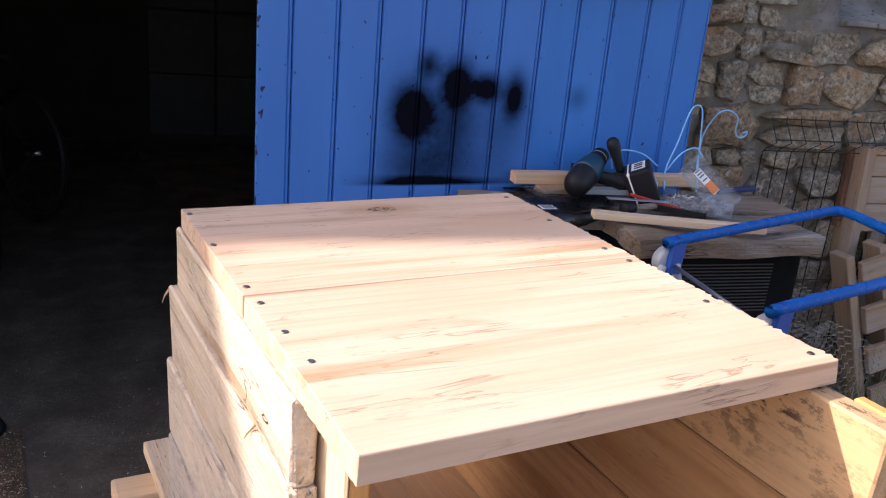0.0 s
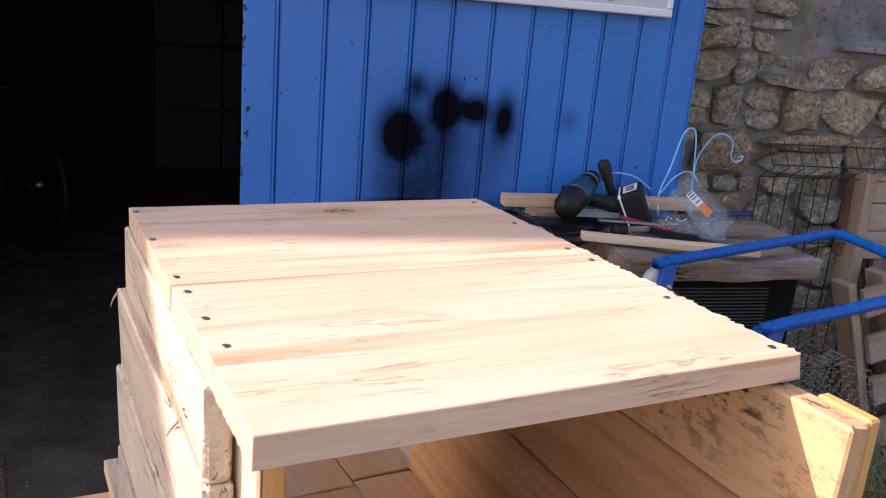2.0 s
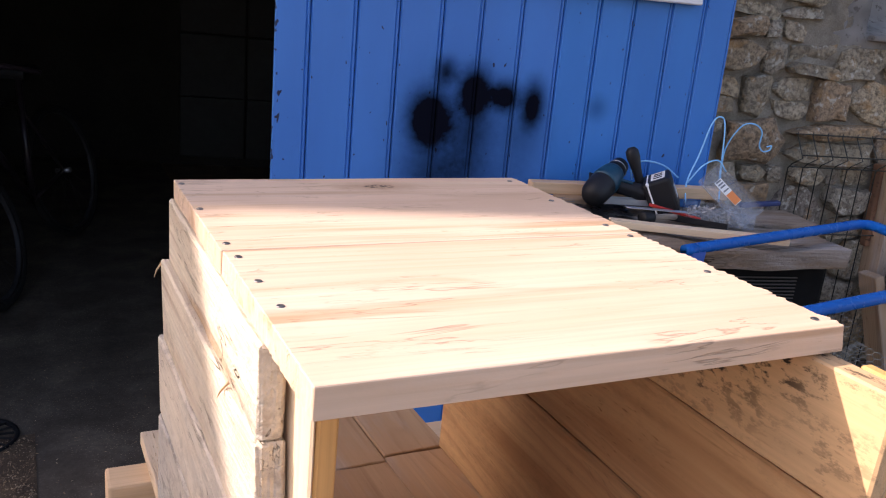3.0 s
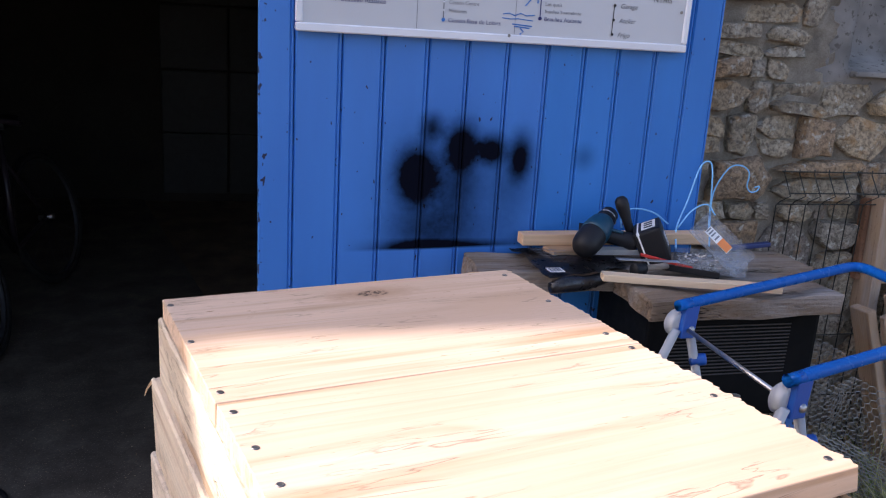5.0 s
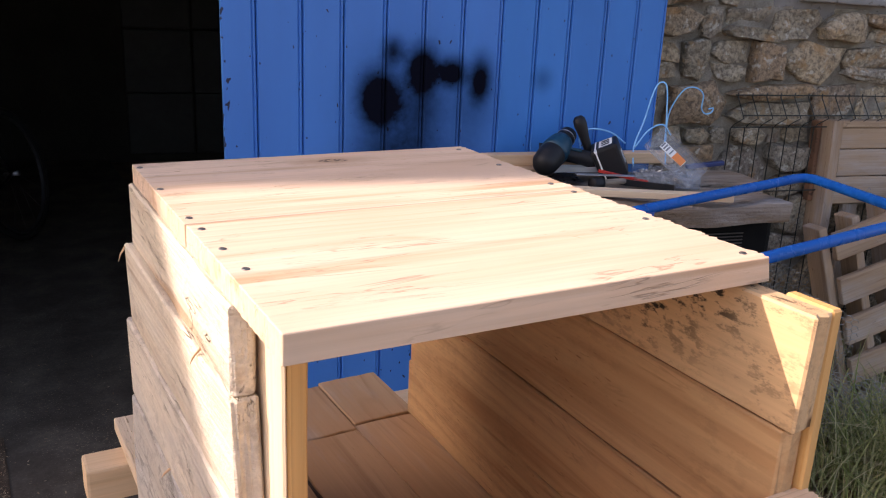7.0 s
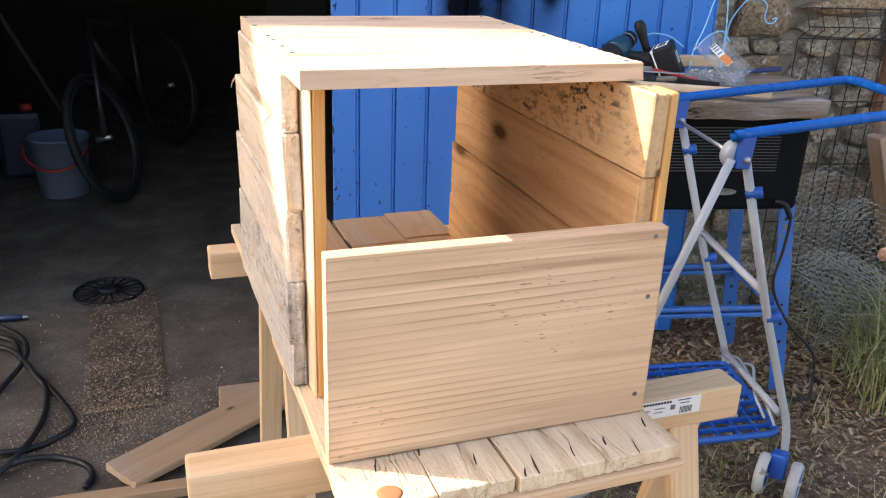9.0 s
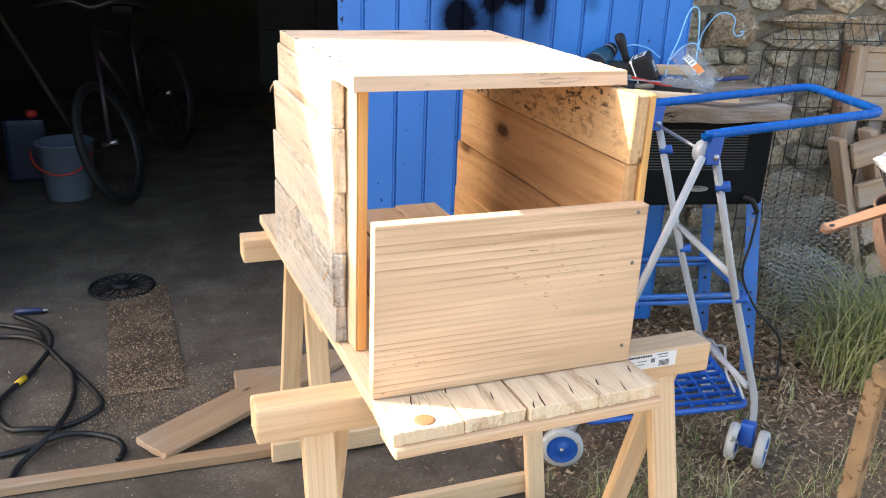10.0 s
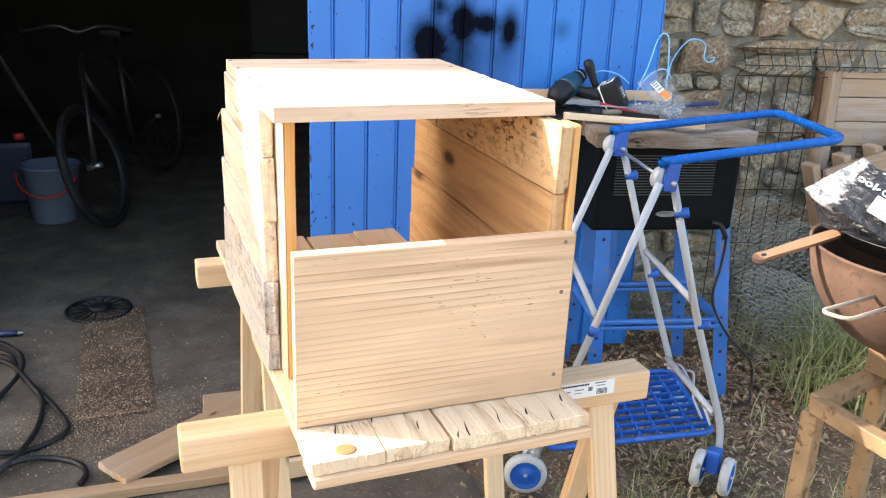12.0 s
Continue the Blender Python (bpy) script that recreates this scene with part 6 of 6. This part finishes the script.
tube("plug_tip", [(-0.405, 2.490, 0.022), (-0.385, 2.487, 0.022)], 0.006, STEEL, lead, "steel tip")
tube("tape_tag", [(-0.448, 1.935, 0.017), (-0.428, 1.972, 0.017)], 0.0105, plain("yellow_tape", (0.70, 0.42, 0.02), 0.5), lead, "yellow tape")


def floor_plank(a, b, w, t, z, label, m=SCRAP, seed=0.0):
    a, b = Vector((*a, z)), Vector((*b, z))
    x = (b - a).normalized()
    mm = Matrix((x, Vector((-x.y, x.x, 0)), Vector((0, 0, 1)))).transposed().to_4x4()
    mm.translation = (a + b) / 2
    return solo("loose_plank", cuboid((b - a).length, w, t, 0.003, nx=8, ny=6, wob=0.002, rag=0.008, seed=seed), m, label, "plank", mm, group="loose planks on the floor")


floor_plank((-0.0717, 1.405), (0.5585, 1.81), 0.134, 0.020, 0.041, "grey-brown pine plank lying askew on another", seed=2)
floor_plank((0.205, 1.737), (0.73, 1.71), 0.15, 0.020, 0.0185, "short pine plank flat on the floor", seed=5)
floor_plank((-0.75, 1.378), (0.62, 1.318), 0.040, 0.030, 0.0235, "long square batten lying on the floor", SCRAP, seed=7)

# strip of the floor filled with earth and shavings
bm = bmesh.new()
nx, ny = 12, 40
g = [[bm.verts.new((-0.172 + 0.235 * i / nx - 0.012 * j / ny, 1.80 + 0.86 * j / ny, 0.0085 + 0.012 * abs(noise.noise(Vector((i * 0.6, j * 0.6, 0)))) * min(1, i, nx - i, j, ny - j))) for i in range(nx + 1)] for j in range(ny + 1)]
for j in range(ny):
    for i in range(nx):
        bm.faces.new((g[j][i], g[j][i + 1], g[j + 1][i + 1], g[j + 1][i]))
solo("drain_strip", bm, SHAVED_DIRT, "sunken strip of the floor full of earth and shavings", "floor", smooth=True, kind="structure")


# ---------------------------------------------------------------- litter and plants
def chips(name, label, n, place, size, z, material, seed):
    rnd = random.Random(seed)
    bm = bmesh.new()
    for _ in range(n):
        x, y = place(rnd)
        l, w = rnd.uniform(0.4, 1.0) * size, rnd.uniform(0.25, 0.5) * size
        a, t = rnd.uniform(0, math.tau), rnd.uniform(-0.6, 0.6)
        ca, sa = math.cos(a), math.sin(a)
        zz = z + rnd.uniform(0.0, 0.004)
        q = []
        for u, v in ((-1, -0.5), (1, -1), (0.8, 0.6), (-0.9, 1)):
            px, py = u * l / 2, v * w / 2
            q.append(bm.verts.new((x + px * ca - py * sa, y + px * sa + py * ca, max(z, zz + px * t + 0.35 * abs(v) * w * 0.4 + (0.25 * l if u * v < 0 and rnd.random() < 0.3 else 0)))))
        bm.faces.new((q[0], q[1], q[2]))
        bm.faces.new((q[0], q[2], q[3]))
    return solo(name, bm, material, label, name.replace("_", " "), kind="stuff")


def yard(rnd):
    while True:
        x, y = rnd.uniform(0.75, 2.9), rnd.uniform(0.2, 2.1)
        if x > 0.92 and y < 2.15 - 0.2 * (x - 0.7):
            return x, y


chips("wood_chips", "pale wood chips and shavings on the earth", 15000, yard, 0.015, 0.0, CHIP, 3)
chips("dry_leaves", "dry brown leaves and twigs by the wall", 2600, lambda r: (r.gauss(2.05, 0.38), r.gauss(1.42, 0.24)), 0.034, 0.004, LEAF, 4)
chips("dry_leaves", "dry brown leaves under the saw table", 900, lambda r: (r.gauss(1.6, 0.3), r.gauss(1.65, 0.15)), 0.034, 0.004, LEAF, 9)
chips("dry_leaves", "dry leaves and bark bits around the trolley", 1500, lambda r: (r.gauss(1.45, 0.32), r.gauss(1.0, 0.28)), 0.026, 0.002, LEAF, 19)
chips("sawdust", "sawdust and shavings scattered on the concrete", 6000, lambda r: (r.gauss(-0.06, 0.15), r.gauss(1.74, 0.11)), 0.007, 0.008, CHIP, 6)
chips("sawdust", "sawdust swept along the floor strip", 3200, lambda r: (r.uniform(-0.18, 0.05), 1.78 + 0.86 * r.random() ** 1.7), 0.009, 0.012, CHIP, 7)
chips("sawdust", "sparse sawdust on the open concrete", 900, lambda r: (r.uniform(-0.9, 0.9), r.uniform(0.4, 3.2)), 0.010, 0.007, CHIP, 8)


def grass(name, label, n, place, height, seed):
    rnd = random.Random(seed)
    verts, faces = [], []
    for _ in range(n):
        x, y, k = place(rnd)
        h = height * k * rnd.uniform(0.45, 1.0)
        a = rnd.uniform(0, math.tau)
        lean = rnd.uniform(0.25, 1.2 + (0.6 if height > 0.3 else 0.2)) * h
        w = rnd.uniform(0.0016, 0.0042) * (0.6 + h * 1.8)
        dx, dy = math.cos(a), math.sin(a)
        i0 = len(verts)
        for s in (0.0, 0.4, 0.75, 1.0):
            ww = w * (1 - s * 0.92)
            bx, by = x + dx * lean * s * s, y + dy * lean * s * s
            bz = h * (s - 0.28 * s * s * (lean / h))
            verts += [(bx - dy * ww, by + dx * ww, bz), (bx + dy * ww, by - dx * ww, bz)]
        for s in range(3):
            q = i0 + 2 * s
            faces.append((q, q + 1, q + 3, q + 2))
    me = bpy.data.meshes.new(name)
    me.from_pydata(verts, [], faces)
    me.materials.append(GRASS)
    return tagged(new(name, me), label, "grass", "", "stuff")


def tuft_field(cx, cy, sx, sy, tufts, spread, seed):
    r0 = random.Random(seed)
    centres = [(r0.gauss(cx, sx), r0.gauss(cy, sy), r0.uniform(0.6, 1.0)) for _ in range(tufts)]

    def place(r):
        x, y, k = r.choice(centres)
        return r.gauss(x, spread), r.gauss(y, spread), k
    return place


grass("long_grass", "tall green grass between the netting and the barbecue", 900, tuft_field(2.60, 1.30, 0.12, 0.15, 60, 0.06, 11), 0.52, 12)
grass("long_grass", "bright tufts of tall grass beside the barbecue", 400, tuft_field(2.36, 1.27, 0.09, 0.13, 30, 0.04, 31), 0.48, 32)
grass("long_grass", "tall grass along the foot of the crates", 500, tuft_field(2.75, 1.25, 0.18, 0.22, 20, 0.05, 21), 0.42, 22)
grass("short_grass", "short grass growing beside the concrete", 600, tuft_field(1.14, 0.72, 0.20, 0.16, 60, 0.035, 13), 0.12, 14)
grass("short_grass", "short grass beyond the steel stand", 380, tuft_field(1.85, 0.72, 0.26, 0.22, 40, 0.04, 15), 0.14, 16)
grass("short_grass", "thin grass around the trolley", 110, tuft_field(1.45, 0.75, 0.25, 0.10, 22, 0.03, 17), 0.09, 18)


# ---------------------------------------------------------------- stones of the wall, last
def stones():
    """Courses of rubble: flat-faced stones of very uneven size, fitted closely."""
    rnd = random.Random(77)
    z = -0.02
    while z < 1.98:
        h = rnd.choice((0.07, 0.10, 0.12, 0.14, 0.16)) * rnd.uniform(0.9, 1.15)
        e = 1.02 + rnd.uniform(-0.1, 0.05)
        while e < 2.72:
            w = min(h * rnd.uniform(0.7, 2.6), 0.32)
            hole = e + w > 1.66 and e < 2.3 and z + h > 1.42
            if not hole:
                if h > 0.095 and rnd.random() < 0.45:
                    k = rnd.uniform(0.4, 0.6)
                    stone(rnd, e + w / 2, z + h * k / 2, w, h * k)
                    stone(rnd, e + w / 2, z + h * (1 + k) / 2, w, h * (1 - k))
                else:
                    stone(rnd, e + w / 2, z + h / 2, w, h)
            e += w
        z += h


def stone(rnd, e, z, w, h):
    w, h = w - rnd.uniform(0.002, 0.010), h - rnd.uniform(0.001, 0.008)
    bm = bmesh.new()
    depth = rnd.uniform(0.016, 0.058)
    seed = Vector((rnd.uniform(0, 50), rnd.uniform(0, 50), 0))
    base = [(-1, -1), (-0.3, -1), (0.4, -1), (1, -1), (1, 0.1), (1, 1), (0.35, 1), (-0.4, 1), (-1, 1), (-1, -0.1)]
    cut = [rnd.uniform(0.58, 1.04) if abs(x) == 1 and abs(y) == 1 else rnd.uniform(0.80, 1.12) for x, y in base]
    tilt_x, tilt_z = rnd.uniform(-0.06, 0.06), rnd.uniform(-0.12, 0.12)
    rings = []
    for f, d in ((1.04, 0.02), (1.0, -depth * 0.8), (0.93, -depth), (0.5, -depth * rnd.uniform(0.9, 1.35))):
        ring = []
        for (x, y), c in zip(base, cut):
            px, pz = x * w / 2 * c * f, y * h / 2 * c * f
            n = d + (px * tilt_x + pz * tilt_z if d < 0 else 0) + (0.012 if d < 0 else 0.0) * noise.noise(seed + Vector((px * 26, pz * 26, d * 20)))
            ring.append(bm.verts.new((px, n, pz)))
        rings.append(ring)
    k = len(base)
    for a, b in zip(rings, rings[1:]):
        for i in range(k):
            bm.faces.new((a[i], a[(i + 1) % k], b[(i + 1) % k], b[i]))
    bm.faces.new(rings[-1])
    part("stone", bm, STONE, wall_front, "", FACE @ Matrix.Translation((e, WALL_N, z)) @ pose(0, 0, 0, 0, rnd.uniform(-8, 8), 0))



def pointing():
    """Rough mortar between the stones, smeared nearly flush with some of them."""
    bm = bmesh.new()
    nx, ny = 112, 130
    g = []
    for j in range(ny + 1):
        row = []
        for i in range(nx + 1):
            e, z = 1.0 + 1.75 * i / nx, -0.02 + 2.0 * j / ny
            q = Vector((e, z, 0))
            n = WALL_N - 0.012 - 0.020 * noise.noise(q * 7) - 0.012 * noise.noise(q * 21) - 0.007 * noise.noise(q * 60)
            row.append(bm.verts.new((e, n, z)))
        g.append(row)
    for j in range(ny):
        for i in range(nx):
            e, z = 1.0 + 1.75 * (i + 0.5) / nx, -0.02 + 2.0 * (j + 0.5) / ny
            if not (1.66 < e < 2.32 and z > 1.42):
                bm.faces.new((g[j][i], g[j][i + 1], g[j + 1][i + 1], g[j + 1][i]))
    bmesh.ops.delete(bm, geom=[v for v in bm.verts if not v.link_faces], context="VERTS")
    part("pointing", bm, MORTAR, wall_front, "rough lime mortar", FACE, True)


stones()
pointing()


# small window opening in the wall, roughly rendered with cement
def reveal():
    r = thing("window_1", "small recessed opening roughly lined with grey cement", "window", face(1.95, 0.25, 1.42), kind="structure")
    bm = bmesh.new()
    nx, ny = 26, 22
    g = []
    for j in range(ny + 1):
        row = []
        for i in range(nx + 1):
            u, v = i / nx, j / ny
            e, z = 1.60 + 0.72 * u, 1.34 + 0.66 * v
            j0 = noise.noise(Vector((e * 6, z * 6, 3)))
            inside = min((e - 1.70) / 0.08, (z - 1.455) / 0.05)
            d = 0.0 if inside <= 0 else min(1.0, inside)
            d = d * d * (3 - 2 * d)
            n = 0.222 + 0.03 * max(0, -min(inside, 0)) * 0.7 + 0.16 * d + 0.010 * j0 + 0.006 * noise.noise(Vector((e * 22, z * 22, 1)))
            row.append(bm.verts.new((e, min(n, 0.40), z)))
        g.append(row)
    for j in range(ny):
        for i in range(nx):
            bm.faces.new((g[j][i], g[j][i + 1], g[j + 1][i + 1], g[j + 1][i]))
    part("cement_lining", bm, CEMENT, r, "smeared grey cement", FACE, True)
    stick("sill", face(1.72, 0.235, 1.452), face(2.30, 0.235, 1.445), 0.07, 0.018, CEMENT, r, "pale cement sill", bevel=0.006, nx=8, wob=0.006)
    return r


reveal()
